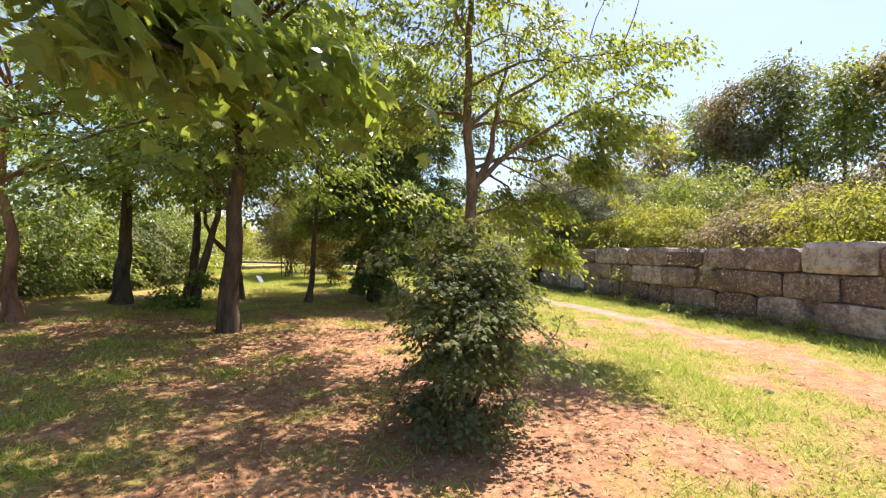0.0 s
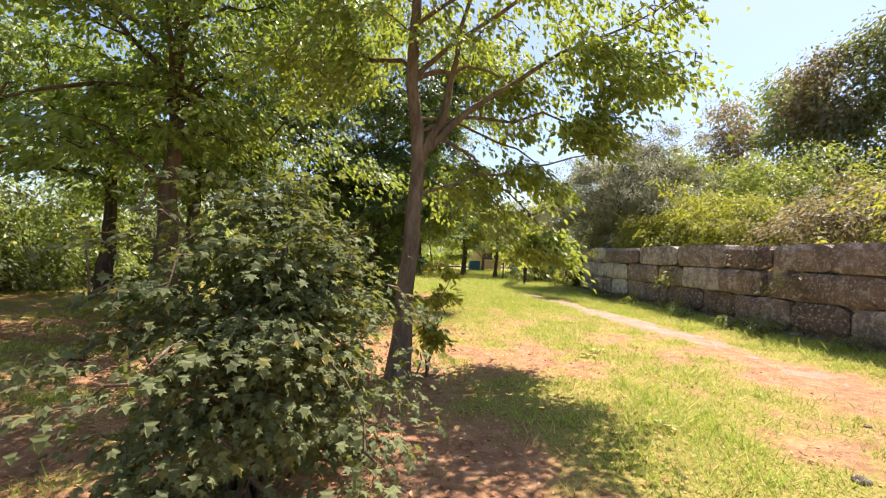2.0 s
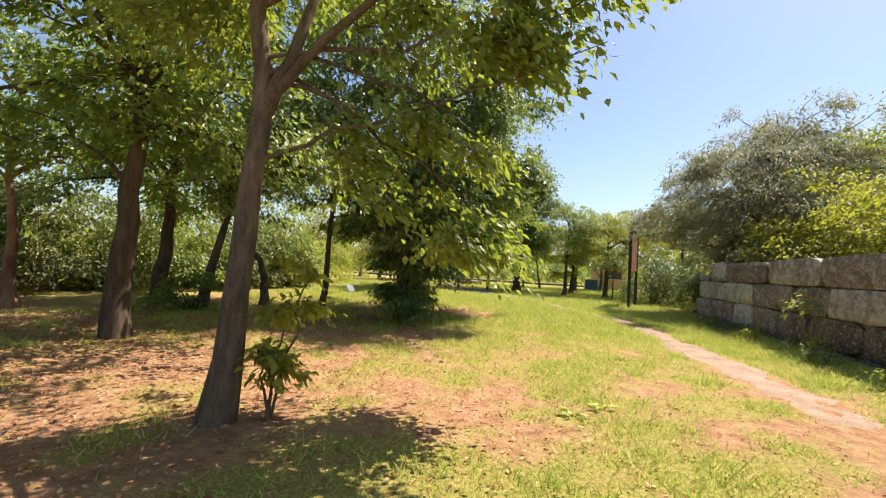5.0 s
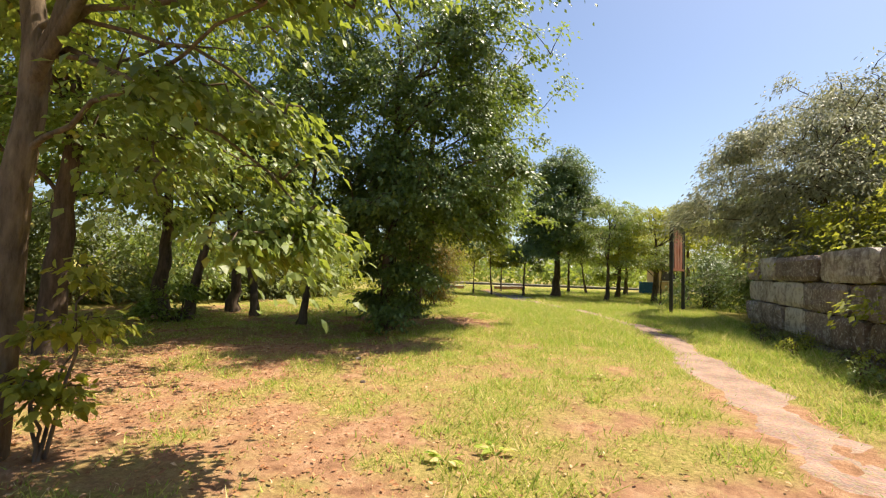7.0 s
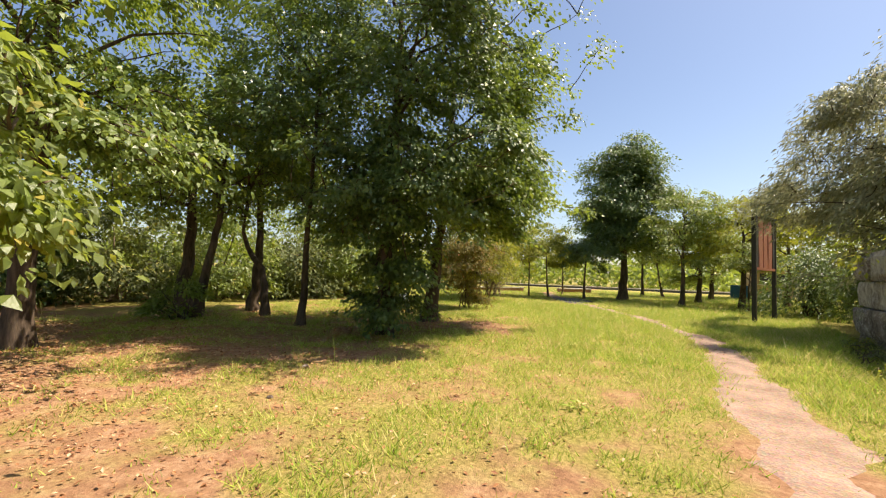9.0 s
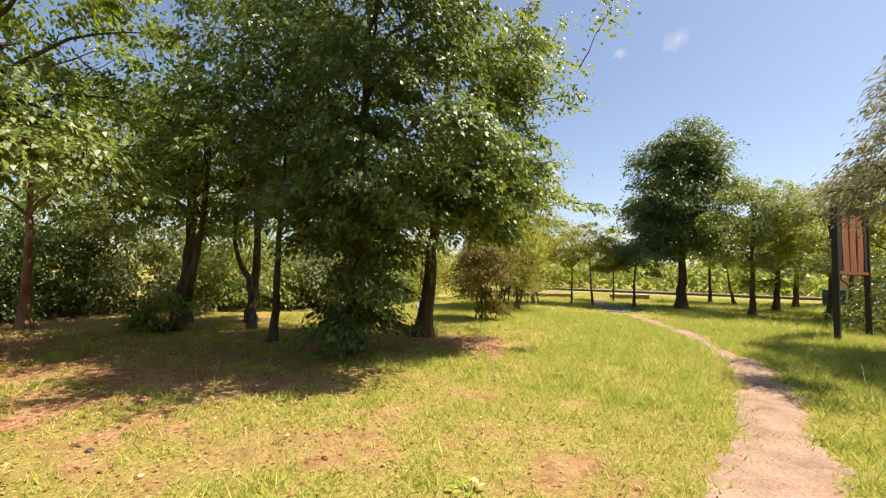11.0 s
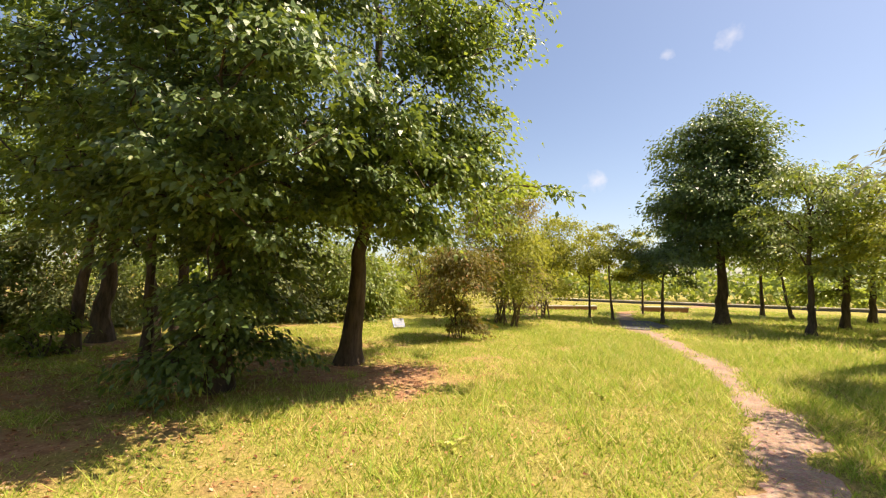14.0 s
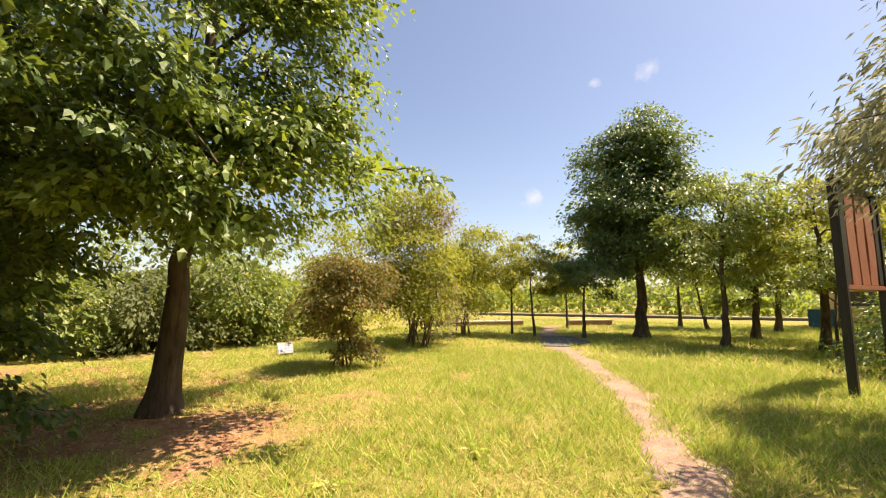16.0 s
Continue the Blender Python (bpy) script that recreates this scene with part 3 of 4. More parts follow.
def build_wall():
    rng = np.random.default_rng(11)
    wall = thing("stone_wall", WALL_X, 0, 0, "low wall of big weathered grey-brown stone blocks in three courses", "wall", kind="structure")
    start = [4.9 - 1.33 * k for k in range(9, 0, -1)]
    top = start + [4.93, 6.28, 7.63, 8.92, 10.14, 12.0, 14.05, 16.43, 17.6, WALL_END]
    mid = [s + 0.6 for s in start] + [5.58, 6.69, 9.10, 10.38, 11.8, 12.95, 14.78, 16.67, WALL_END - 0.05]
    low = [s - 0.3 for s in start] + [4.6, 6.0, 7.28, 8.40, 9.85, 11.0, 12.45, 13.6, 14.74, 15.93, WALL_END - 0.02]
    foot = [s + 0.2 for s in start] + [5.2, 7.0, 8.9, 10.4, 12.2, 14.1, 16.0, WALL_END]
    cuts = {(1, 6.69): ((1, 1), 0.42), (2, 14.05): ((1, 0), 0.16), (2, 16.43): ((0, 0), 0.2), (0, 6.0): ((0, 1), 0.35)}
    for n, (row, z0, z1) in enumerate(((low, 0.28, 0.83), (mid, 0.84, 1.385), (top, 1.395, 1.94), (foot, -0.10, 0.27))):
        for a, b in zip(row[:-1], row[1:]):
            up = 0.09 if (n == 2 and a < 6.2) else rng.uniform(-0.03, 0.03) if n == 2 else 0
            cut = cuts.get((n, a))
            me = block_mesh(rng, a + 0.018, b - 0.018, z0 + 0.008, z1 + up - 0.004, 0.62, cut, rng.uniform(0.028, 0.05))
            ob = part("stone_block", me, wall)
            ob.location = (rng.uniform(-0.05, 0.05) + (0.07 if n == 3 else 0), 0, 0)
    part("wall_core", box_mesh("wall_core", 0.16, 0.58, start[0] + 1, WALL_END - 0.15, -0.1, 1.85, STONE, 0.02), wall)


build_wall()


# ---------------------------------------------------------------- the board on posts
def build_board():
    ax, ay, bx, by = 7.75, 22.0, 8.42, 24.25
    length, turn = math.hypot(bx - ax, by - ay), math.degrees(math.atan2(by - ay, bx - ax))
    b = thing("notice_board", ax, ay, gz(ax, ay), "tall weathered notice board with red-brown planks between black posts", "sign")
    b.rotation_euler = (0, 0, radians(turn))
    for x in (0.0, length):
        part("post", box_mesh("post", x - 0.06, x + 0.06, -0.06, 0.06, -0.1, 3.45 if x == 0 else 3.3, POST_BLACK, 0.012), b)
    for x in (0.0, length):
        s = 1 if x == 0 else -1
        part("side_plank", box_mesh("side_plank", min(x + s * 0.063, x + s * 0.33), max(x + s * 0.063, x + s * 0.33), -0.035, 0.035, 1.72, 3.35, POST_BLACK, 0.01), b)
    edges = np.linspace(0.36, length - 0.36, 4)
    rng = np.random.default_rng(3)
    for a, c in zip(edges[:-1], edges[1:]):
        zs = np.linspace(1.72, 3.30, 13)
        wob = np.sin(zs * 4 + rng.uniform(0, 6)) * 0.03
        pile = Pile()
        v = np.array([(px, py, z) for z, w in zip(zs, wob) for px, py in ((a + 0.05 + w, -0.03), (c - 0.05 + w, -0.03), (c - 0.05 + w, 0.03), (a + 0.05 + w, 0.03))])
        i = np.arange(12)[:, None] * 4
        f = np.concatenate([np.stack([i[:, 0] + k, i[:, 0] + (k + 1) % 4, i[:, 0] + 4 + (k + 1) % 4, i[:, 0] + 4 + k], -1) for k in range(4)])
        pile.add(v, np.concatenate([f, [[3, 2, 1, 0], [48, 49, 50, 51]]]))
        part("plank", pile.mesh("plank", WOOD_RED), b)
    part("backing", box_mesh("backing", 0.34, length - 0.34, 0.036, 0.06, 1.75, 3.28, POST_BLACK, 0.004), b)
    part("bottom_rail", box_mesh("bottom_rail", 0.065, length - 0.065, -0.05, 0.05, 1.63, 1.715, WOOD_RED, 0.01), b)
    part("top_rail", box_mesh("top_rail", 0.065, length - 0.065, -0.08, 0.08, 3.355, 3.41, POST_BLACK, 0.01), b)


build_board()


def build_info():
    s = thing("info_lectern", -3.75, 19.35, gz(-3.75, 19.35), "small tilted white information panel on a steel stand in grass", "sign")
    s.rotation_euler = (0, 0, radians(78))
    bm = bmesh.new()
    box_bm(bm, -0.03, 0.03, -0.03, 0.03, -0.1, 0.19, 0.005)
    part("stand", done("stand", bm, STEEL), s)
    tilt = pose(0, 0, 0.21, 58, 0, 0) @ Matrix.Diagonal((0.8, 0.85, 1, 1))
    for nm, lo, hi, z0, z1, m in (("panel", (-0.26, -0.19), (0.26, 0.19), -0.012, 0.012, PANEL_WHITE), ("printed_strip", (-0.25, -0.18), (-0.19, 0.18), 0.013, 0.016, PANEL_BLUE),
                                  ("printed_text", (-0.15, -0.10), (0.22, -0.06), 0.013, 0.016, PANEL_BLUE), ("printed_text", (-0.15, 0.0), (0.18, 0.04), 0.013, 0.016, PANEL_BLUE)):
        me = box_mesh(nm, lo[0], hi[0], lo[1], hi[1], z0, z1, m, 0.003)
        me.transform(tilt)
        part(nm, me, s)


build_info()


# ---------------------------------------------------------------- trees near the walk
# slender tree by the walk
tree("slender_tree", "slender tree with grey-brown bark and oval leaves", "tree", 1.86, 5.56,
     [(0, 0, 0), (0.10, 0.05, 1.4), (0.16, 0.08, 2.6), (0.02, 0.1, 3.9), (0.05, 0.15, 5.2), (0.1, 0.2, 6.4)], 0.115,
     [(0.5, 0.2, 5.6, 2.2, 2.1, 1.5, 143), (2.5, 0.0, 4.7, 1.3, 1.0, 0.7, 55), (2.3, 0.0, 3.7, 1.4, 0.6, 0.35, 48),
      (2.1, 0.25, 3.2, 1.2, 0.45, 0.3, 38), (1.3, 0.6, 2.4, 0.9, 0.7, 0.5, 53), (1.9, 0.85, 1.75, 0.5, 0.45, 0.3, 36), (-1.2, 0.2, 3.9, 1.2, 1.1, 0.8, 59), (1.2, 0.3, 3.6, 1.1, 0.9, 0.6, 48), (-0.6, -0.8, 5.6, 1.6, 1.3, 1.0, 71)],
     None, LEAF_ELM, BARK_GREY, 21, clump=0.25, per=44, size=0.094, shape=OVATE, droop=0.30, flat=0.40, first=0.45, limbs=12, flare=1.45, sides=14, inner=0.2,
     forks=(([(0.14, 0.08, 2.55), (0.42, 0.1, 3.1), (0.6, 0.2, 4.1), (0.75, 0.2, 5.6)], 0.07), ([(0.15, 0.08, 2.2), (0.9, 0.1, 2.5), (1.9, 0.1, 2.7), (2.9, 0.0, 3.0)], 0.022), ([(0.16, 0.08, 2.65), (0.8, 0.1, 3.3), (1.7, 0.0, 3.9), (2.9, -0.1, 4.5)], 0.05)))
# big dark maples of the grove
GROVE = dict(clump=0.36, per=66, size=0.122, group="grove trees", flat=0.36, shape=OVATE)
NEAR = dict(clump=0.33, per=60, size=0.112, group="grove trees", shape=OVATE, flat=0.36)
tree("maple_tree", "large maple with dark trunk and dense deep green crown", "tree", -2.0, 7.8,
     [(0, 0, 0), (0.0, 0, 2.0), (0.05, 0.05, 4.0), (0.1, 0.2, 6.5)], 0.19,
     # third blob: canopy added above the view to shade the ground near the start
     [(0.2, 0, 5.6, 3.3, 3.3, 2.6, 249), (0.6, -0.4, 3.3, 2.6, 2.6, 0.7, 95), (1.7, -2.4, 6.8, 2.6, 2.2, 1.3, 154)],
     None, LEAF_MAPLE, BARK_DARK, 22, first=0.35, limbs=24, sides=12, flare=1.25, **GROVE)
tree("maple_tree", "maple with dark trunk and dense green crown", "tree", -5.7, 11.9,
     [(0, 0, 0), (0, 0.1, 2.0), (0.1, 0.1, 5.5)], 0.22,
     [(0, 0, 5.0, 2.8, 2.8, 2.4, 154), (0, 0, 2.9, 2.2, 2.2, 0.6, 42)], None, LEAF_MAPLE, BARK_DARK, 23, limbs=18, **GROVE)
tree("leaning_tree", "leaning young tree with dark thin trunk", "tree", -3.8, 11.3,
     [(0, 0, 0), (0.25, 0.1, 1.3), (0.5, 0.2, 2.6), (0.4, 0.3, 4.5)], 0.13,
     [(0.4, 0.2, 4.4, 2.2, 2.2, 1.8, 95)], None, LEAF_MAPLE, BARK_DARK, 24, **GROVE)
tree("arched_tree", "small tree with a dark trunk bent in an arch", "tree", -2.95, 12.6,
     [(0, 0, 0), (-0.02, 0.0, 0.7), (-0.25, -0.05, 1.3), (-0.75, -0.1, 1.75), (-1.0, -0.1, 2.3), (-1.0, 0, 3.4)], 0.11,
     [(-0.8, 0, 3.9, 1.8, 1.8, 1.3, 84)], None, LEAF_MAPLE, BARK_DARK, 25, first=0.6, **GROVE)
tree("grove_tree", "straight tree with dark trunk and shaded green crown", "tree", -4.5, 13.3,
     [(0, 0, 0), (0.1, 0, 2.0), (0.1, 0, 5.0)], 0.16, [(0, 0, 5.0, 2.6, 2.6, 2.2, 107)], None, LEAF_MAPLE, BARK_DARK, 26, **GROVE)
tree("grove_tree", "slim dark-trunked tree under the grove canopy", "tree", -1.02, 12.15,
     [(0, 0, 0), (0.12, 0, 0.8), (0.15, 0, 2.4), (0.2, 0.1, 5.4)], 0.10, [(0.2, 0, 4.7, 2.5, 2.5, 2.5, 226), (-0.6, 0.4, 7.0, 2.6, 2.6, 1.9, 150)], None, LEAF_DARK, BARK_DARK, 27, **GROVE)
tree("beech_tree", "dense dark green tree leafy down to the ground", "tree", 0.92, 12.75,
     [(0, 0, 0), (0.02, 0, 2.5), (0.1, 0.1, 7.0)], 0.17,
     [(0, 0, 1.2, 1.25, 1.25, 1.0, 107), (0.2, 0, 3.4, 2.2, 2.1, 1.6, 226), (0.2, 0.1, 6.2, 2.2, 2.2, 2.6, 226), (2.3, 0.1, 3.5, 1.2, 1.0, 0.7, 59), (2.5, -0.4, 6.2, 1.7, 1.5, 1.3, 95), (1.0, -1.2, 2.6, 1.2, 0.9, 0.5, 42)],
     None, LEAF_DARK, BARK_DARK, 28, clump=0.31, per=66, size=0.112, first=0.1, limbs=28, shape=OVATE, flat=0.36)
tree("maple_tree", "large maple with a stout dark trunk beside the path", "tree", 0.45, 15.1,
     [(0, 0, 0), (0.12, 0.05, 1.2), (0.24, 0.13, 2.6), (0.4, 0.2, 6.8)], 0.21,
     [(0.75, 0.3, 3.75, 2.6, 2.6, 1.2, 249), (0.5, 0.2, 7.2, 2.9, 2.9, 2.6, 154), (2.2, 0.4, 3.5, 0.7, 1.0, 0.7, 59), (2.1, 0.2, 6.0, 1.1, 1.3, 1.1, 66), (2.1, 0.7, 4.9, 0.9, 1.0, 0.7, 48), (2.0, -0.6, 2.6, 0.9, 0.8, 0.35, 42), (-0.8, -1.7, 2.5, 1.4, 0.9, 0.45, 48)],
     None, LEAF_MAPLE, BARK_DARK, 29, first=0.35, limbs=24, sides=12, **NEAR)
tree("red_barked_tree", "crooked tree with flaking red-brown bark", "tree", -6.05, 8.8,
     [(0, 0, 0), (-0.12, 0, 0.8), (-0.05, 0, 1.6), (-0.3, 0, 2.4), (-0.2, 0, 4.5)], 0.14,
     [(-0.3, 0, 4.8, 2.4, 2.4, 1.6, 131)], None, LEAF_MAPLE, BARK_RED, 30, clump=0.38, per=64, size=0.12, flat=0.36, shape=OVATE)
# maple added out of view behind the start; only its low limb over the walk shows
tree("maple_tree", "maple with broad lobed leaves on a low hanging limb, unseen crown for shade", "tree", -3.4, -0.6,
     [(0, 0, 0), (0.1, 0, 2.5), (0.1, 0.2, 5.0)], 0.2,
     # second blob: unseen crown, placed sunward to shade the low limb and the ground
     [(0, 0, 5.0, 2.6, 2.6, 1.8, 200), (3.2, 2.0, 5.4, 2.6, 2.4, 1.1, 300), (2.1, 1.2, 2.75, 0.9, 0.6, 0.35, 60), (2.85, 1.45, 2.4, 0.55, 0.35, 0.28, 44)], None, LEAF_MAPLE, BARK_DARK, 31, clump=0.26, per=20, size=0.108, shape=LOBED, group="grove trees", first=0.4)
# the bush beside the start
bush("leafy_bush", "rounded bush of small lobed grey-green leaves on bare soil", 1.2, 2.9,
     [(0, 0, 0.58, 0.66, 0.66, 0.50, 170), (0.0, 0.0, 1.05, 0.72, 0.70, 0.50, 180), (0.05, 0.05, 1.6, 0.42, 0.42, 0.36, 70), (0.3, -0.05, 1.35, 0.5, 0.5, 0.36, 60), (0, 0, 1.1, 0.95, 0.95, 0.85, 80)],
     LEAF_BUSH, BARK_GREY, 41, clump=0.15, per=26, size=0.052, shape=LOBED, stems=18, inner=0.15, flat=0.35)
# sprout at the foot of the slender tree
bush("sprout", "bright yellow-green sucker shoot at a tree's foot", 2.22, 5.75,
     [(0.02, 0.05, 0.55, 0.22, 0.22, 0.40, 26), (0.1, 0.1, 1.15, 0.22, 0.22, 0.45, 30)], LEAF_LIME, BARK_GREY, 46, clump=0.12, per=11, size=0.10, shape=OVAL, stems=4)

# ---------------------------------------------------------------- trees along the path and beyond
bush("shrub", "low tree-like shrub with rusty green leaves in grass", -0.64, 19.0, [(0, 0, 1.75, 0.95, 0.95, 1.2, 170), (0, 0, 0.7, 0.5, 0.5, 0.45, 30)], LEAF_RUSTY, BARK_DARK, 42, clump=0.3, per=52, size=0.10, stems=5)
bush("shrub", "tall pale green shrub with several thin stems", -2.05, 23.0, [(0, 0, 3.1, 1.7, 1.7, 2.5, 260)], LEAF_LIME, BARK_GREY, 43, clump=0.4, per=50, size=0.12, stems=6)
bush("shrub", "broad yellow-green shrub at the meadow's edge", -3.5, 27.2, [(0, 0, 2.6, 1.7, 1.7, 2.3, 200)], LEAF_LIME, BARK_GREY, 44, clump=0.5, per=50, size=0.14)
bush("shrub", "tall brownish green shrub at the meadow's edge", -3.2, 23.8, [(0, 0, 3.2, 1.5, 1.5, 2.9, 250)], LEAF_BROWN, BARK_GREY, 45, clump=0.45, per=50, size=0.13)
small = dict(clump=0.30, per=56, size=0.12, first=0.3, limbs=10, flare=1.2)
tree("young_tree", "young tree with light green crown beside the path", "tree", -2.25, 28.9, [(0, 0, 0), (0, 0, 1.2), (0, 0, 3)], 0.06, [(0, 0, 2.9, 1.4, 1.4, 1.7, 100)], None, LEAF_LIME, BARK_DARK, 51, group="young trees", **small)
tree("young_tree", "young tree with forked stem and light green crown", "tree", -0.97, 28.5, [(0, 0, 0), (-0.1, 0, 1.0), (-0.2, 0, 3)], 0.07, [(0, 0, 2.7, 1.3, 1.3, 1.5, 100)], None, LEAF_LIME, BARK_DARK, 52, group="young trees", **small)
tree("young_tree", "small round-crowned green tree where the path bends", "tree", 0.75, 29.2, [(0, 0, 0), (0, 0, 0.8), (0.1, 0, 2.6)], 0.09, [(0, 0, 2.4, 1.6, 1.5, 1.0, 120)], None, LEAF_DARK, BARK_DARK, 53, group="young trees", **small)
tree("young_tree", "young pale green tree in the open meadow", "tree", -1.6, 33.0, [(0, 0, 0), (0, 0, 1.2), (0, 0, 3)], 0.07, [(0, 0, 2.9, 1.4, 1.4, 1.5, 90)], None, LEAF_LIME, BARK_DARK, 54, group="young trees", **small)
tree("chestnut_tree", "tall dense dark green chestnut with a rounded crown", "tree", 2.4, 30.8, [(0, 0, 0), (0.05, 0, 2), (0, 0, 7.2)], 0.26,
     [(-0.1, 0, 3.3, 2.1, 2.1, 1.0, 210), (-0.1, 0, 4.6, 2.3, 2.3, 1.5, 330), (0.1, 0, 5.9, 2.2, 2.2, 1.9, 380), (0.1, 0, 7.5, 1.6, 1.6, 1.4, 240)], None, LEAF_DARK, BARK_DARK, 55, clump=0.40, per=52, size=0.165, inner=0.45, flat=0.6, shape=RHOMB, droop=0.12, first=0.3, limbs=24)
tree("open_tree", "loose light green tree with several steep limbs", "tree", 5.36, 28.8, [(0, 0, 0), (0.05, 0, 1.2), (0.1, 0, 4.2)], 0.13,
     [(0.1, 0, 3.8, 1.7, 1.9, 2.0, 190)], None, LEAF_ELM, BARK_DARK, 56, clump=0.31, per=56, size=0.13, first=0.25, limbs=18)
tree("meadow_tree", "thin tree standing in the meadow", "tree", 2.45, 37.5, [(0, 0, 0), (0, 0, 2), (0, 0, 4)], 0.1, [(0, 0, 3.8, 1.9, 1.9, 1.5, 90)], None, LEAF_ELM, BARK_DARK, 57, clump=0.5, per=46, size=0.16, group="meadow trees")
tree("meadow_tree", "thin crooked tree standing in the meadow", "tree", 3.85, 36.2, [(0, 0, 0), (-0.2, 0, 0.9), (-0.4, 0, 2.4)], 0.1, [(-0.3, 0, 3.2, 1.8, 1.8, 1.4, 90)], None, LEAF_ELM, BARK_DARK, 58, clump=0.5, per=46, size=0.16, group="meadow trees")
for k, (x, y, h, r, m) in enumerate([(5.9, 32.2, 4.6, 2.1, LEAF_ELM), (6.4, 37.0, 5.0, 2.4, LEAF_ELM), (7.7, 29.4, 4.8, 2.1, LEAF_LIME), (9.6, 32.5, 5.5, 2.5, LEAF_LIME),
                                     (11.6, 29.0, 5.2, 2.6, LEAF_ELM), (8.6, 40.0, 5.0, 2.6, LEAF_ELM), (12.5, 36.0, 6.0, 2.9, LEAF_LIME), (-8.5, 34.0, 4.0, 2.2, LEAF_LIME), (-12.0, 38.0, 5.0, 2.7, LEAF_ELM)]):
    tree("edge_tree", "leafy tree at the edge of the meadow", "tree", x, y, [(0, 0, 0), (0.1, 0, h * 0.4), (0, 0, h * 0.8)], 0.14,
         [(0, 0, h * 0.66, r, r, h * 0.42, 150)], None, m, BARK_DARK, 60 + k, clump=0.40, per=56, size=0.15, group="edge trees", first=0.25)
tree("sapling", "thin sapling in tall grass beside the board", "tree", 7.86, 27.6, [(0, 0, 0), (0, 0, 1), (0.1, 0, 2.0)], 0.05, [(0, 0, 2.4, 0.9, 0.9, 0.9, 50)], None, LEAF_ELM, BARK_DARK, 75, clump=0.35, per=40, size=0.11)

# ---------------------------------------------------------------- behind the wall
tree("oleaster_tree", "broad silvery grey-green oleaster at the wall's end", "tree", 11.6, 19.6, [(0, 0, 0), (-0.1, 0, 1.5), (-0.2, 0, 4.8)], 0.22,
     [(0, 0, 4.7, 3.0, 3.2, 2.9, 760), (-3.0, 1.2, 3.6, 1.1, 1.2, 0.55, 60), (-2.4, -2.6, 5.0, 0.9, 0.9, 0.6, 40), (0.2, 0, 1.9, 2.6, 3.0, 1.2, 180), (1.5, 1.5, 4.0, 2.5, 2.5, 2.2, 160)], None, LEAF_SILVER, BARK_DARK, 81, clump=0.34, per=80, size=0.15, inner=0.45, shape=LANCE, first=0.1, limbs=16, droop=0.25, flat=0.5)
for k, (x, y, h, r, m) in enumerate([(11.2, 15.2, 3.9, 1.8, LEAF_LIME), (11.2, 12.2, 3.6, 1.7, LEAF_LIME), (11.2, 9.4, 3.1, 1.6, LEAF_BROWN), (11.4, 6.8, 3.4, 1.7, LEAF_LIME),
                                     (12.0, 4.2, 3.8, 1.8, LEAF_LIME), (13.8, 14.0, 5.6, 2.2, LEAF_ELM), (14.0, 10.6, 4.2, 2.1, LEAF_BROWN), (14.5, 7.0, 4.4, 2.1, LEAF_LIME), (13.4, 1.2, 3.6, 2.0, LEAF_LIME), (13.6, 17.0, 6.2, 2.2, LEAF_ELM),
                                     (16.5, 12.5, 5.0, 2.4, LEAF_LIME), (17.0, 8.0, 5.0, 2.4, LEAF_BROWN)]):
    bush("hedge_bush", "tangled sunlit bush growing behind the stone wall", x, y, [(0, 0, h * 0.5, r, r * 1.15, h * 0.5, 230)], m, BARK_GREY, 90 + k, clump=0.30, per=46, size=0.125, group="bushes behind the wall", shape=RHOMB, flat=0.6)
for k, (x, y, h, r, m) in enumerate([(18.5, 27.0, 9.0, 2.0, LEAF_ELM), (19.5, 23.2, 11.0, 1.9, LEAF_BROWN), (20.5, 20.6, 11.4, 1.9, LEAF_ELM), (20.0, 18.2, 12.0, 1.8, LEAF_BROWN), (20.5, 16.0, 11.8, 1.8, LEAF_BUSH),
                                     (21.0, 13.6, 11.2, 1.8, LEAF_ELM), (21.5, 11.2, 11.6, 1.8, LEAF_BROWN), (22.0, 8.4, 11.0, 1.8, LEAF_BUSH), (23.0, 5.5, 11.0, 1.8, LEAF_ELM), (17.0, 30.5, 7.5, 2.2, LEAF_ELM), (23.5, 2.0, 10.0, 1.8, LEAF_BROWN)]):
    tree("poplar_tree", "tall narrow tree in the row beyond the wall", "tree", x, y, [(0, 0, 0), (0.1, 0, h * 0.45), (0, 0, h * 0.78)], 0.12,
         [(0, 0, h * 0.42, r * 1.3, r * 1.3, h * 0.36, 190), (0, 0, h * 0.78, r * 0.8, r * 0.8, h * 0.25, 150)], None, m, BARK_GREY, 110 + k, clump=0.72, per=34, size=0.22, group="trees beyond the wall", first=0.15, flat=0.7, inner=0.2)
for k, (x, y, h, r) in enumerate([(9.6, 25.8, 2.6, 1.6), (11.8, 24.6, 3.4, 2.0), (12.6, 22.0, 3.4, 2.0), (10.6, 22.4, 2.2, 1.2)]):
    bush("undergrowth_bush", "dark dense bush in the oleaster's shade", x, y, [(0, 0, h * 0.48, r, r, h * 0.5, 160)], LEAF_DARK, BARK_DARK, 160 + k, clump=0.42, per=52, size=0.12, group="shaded undergrowth")

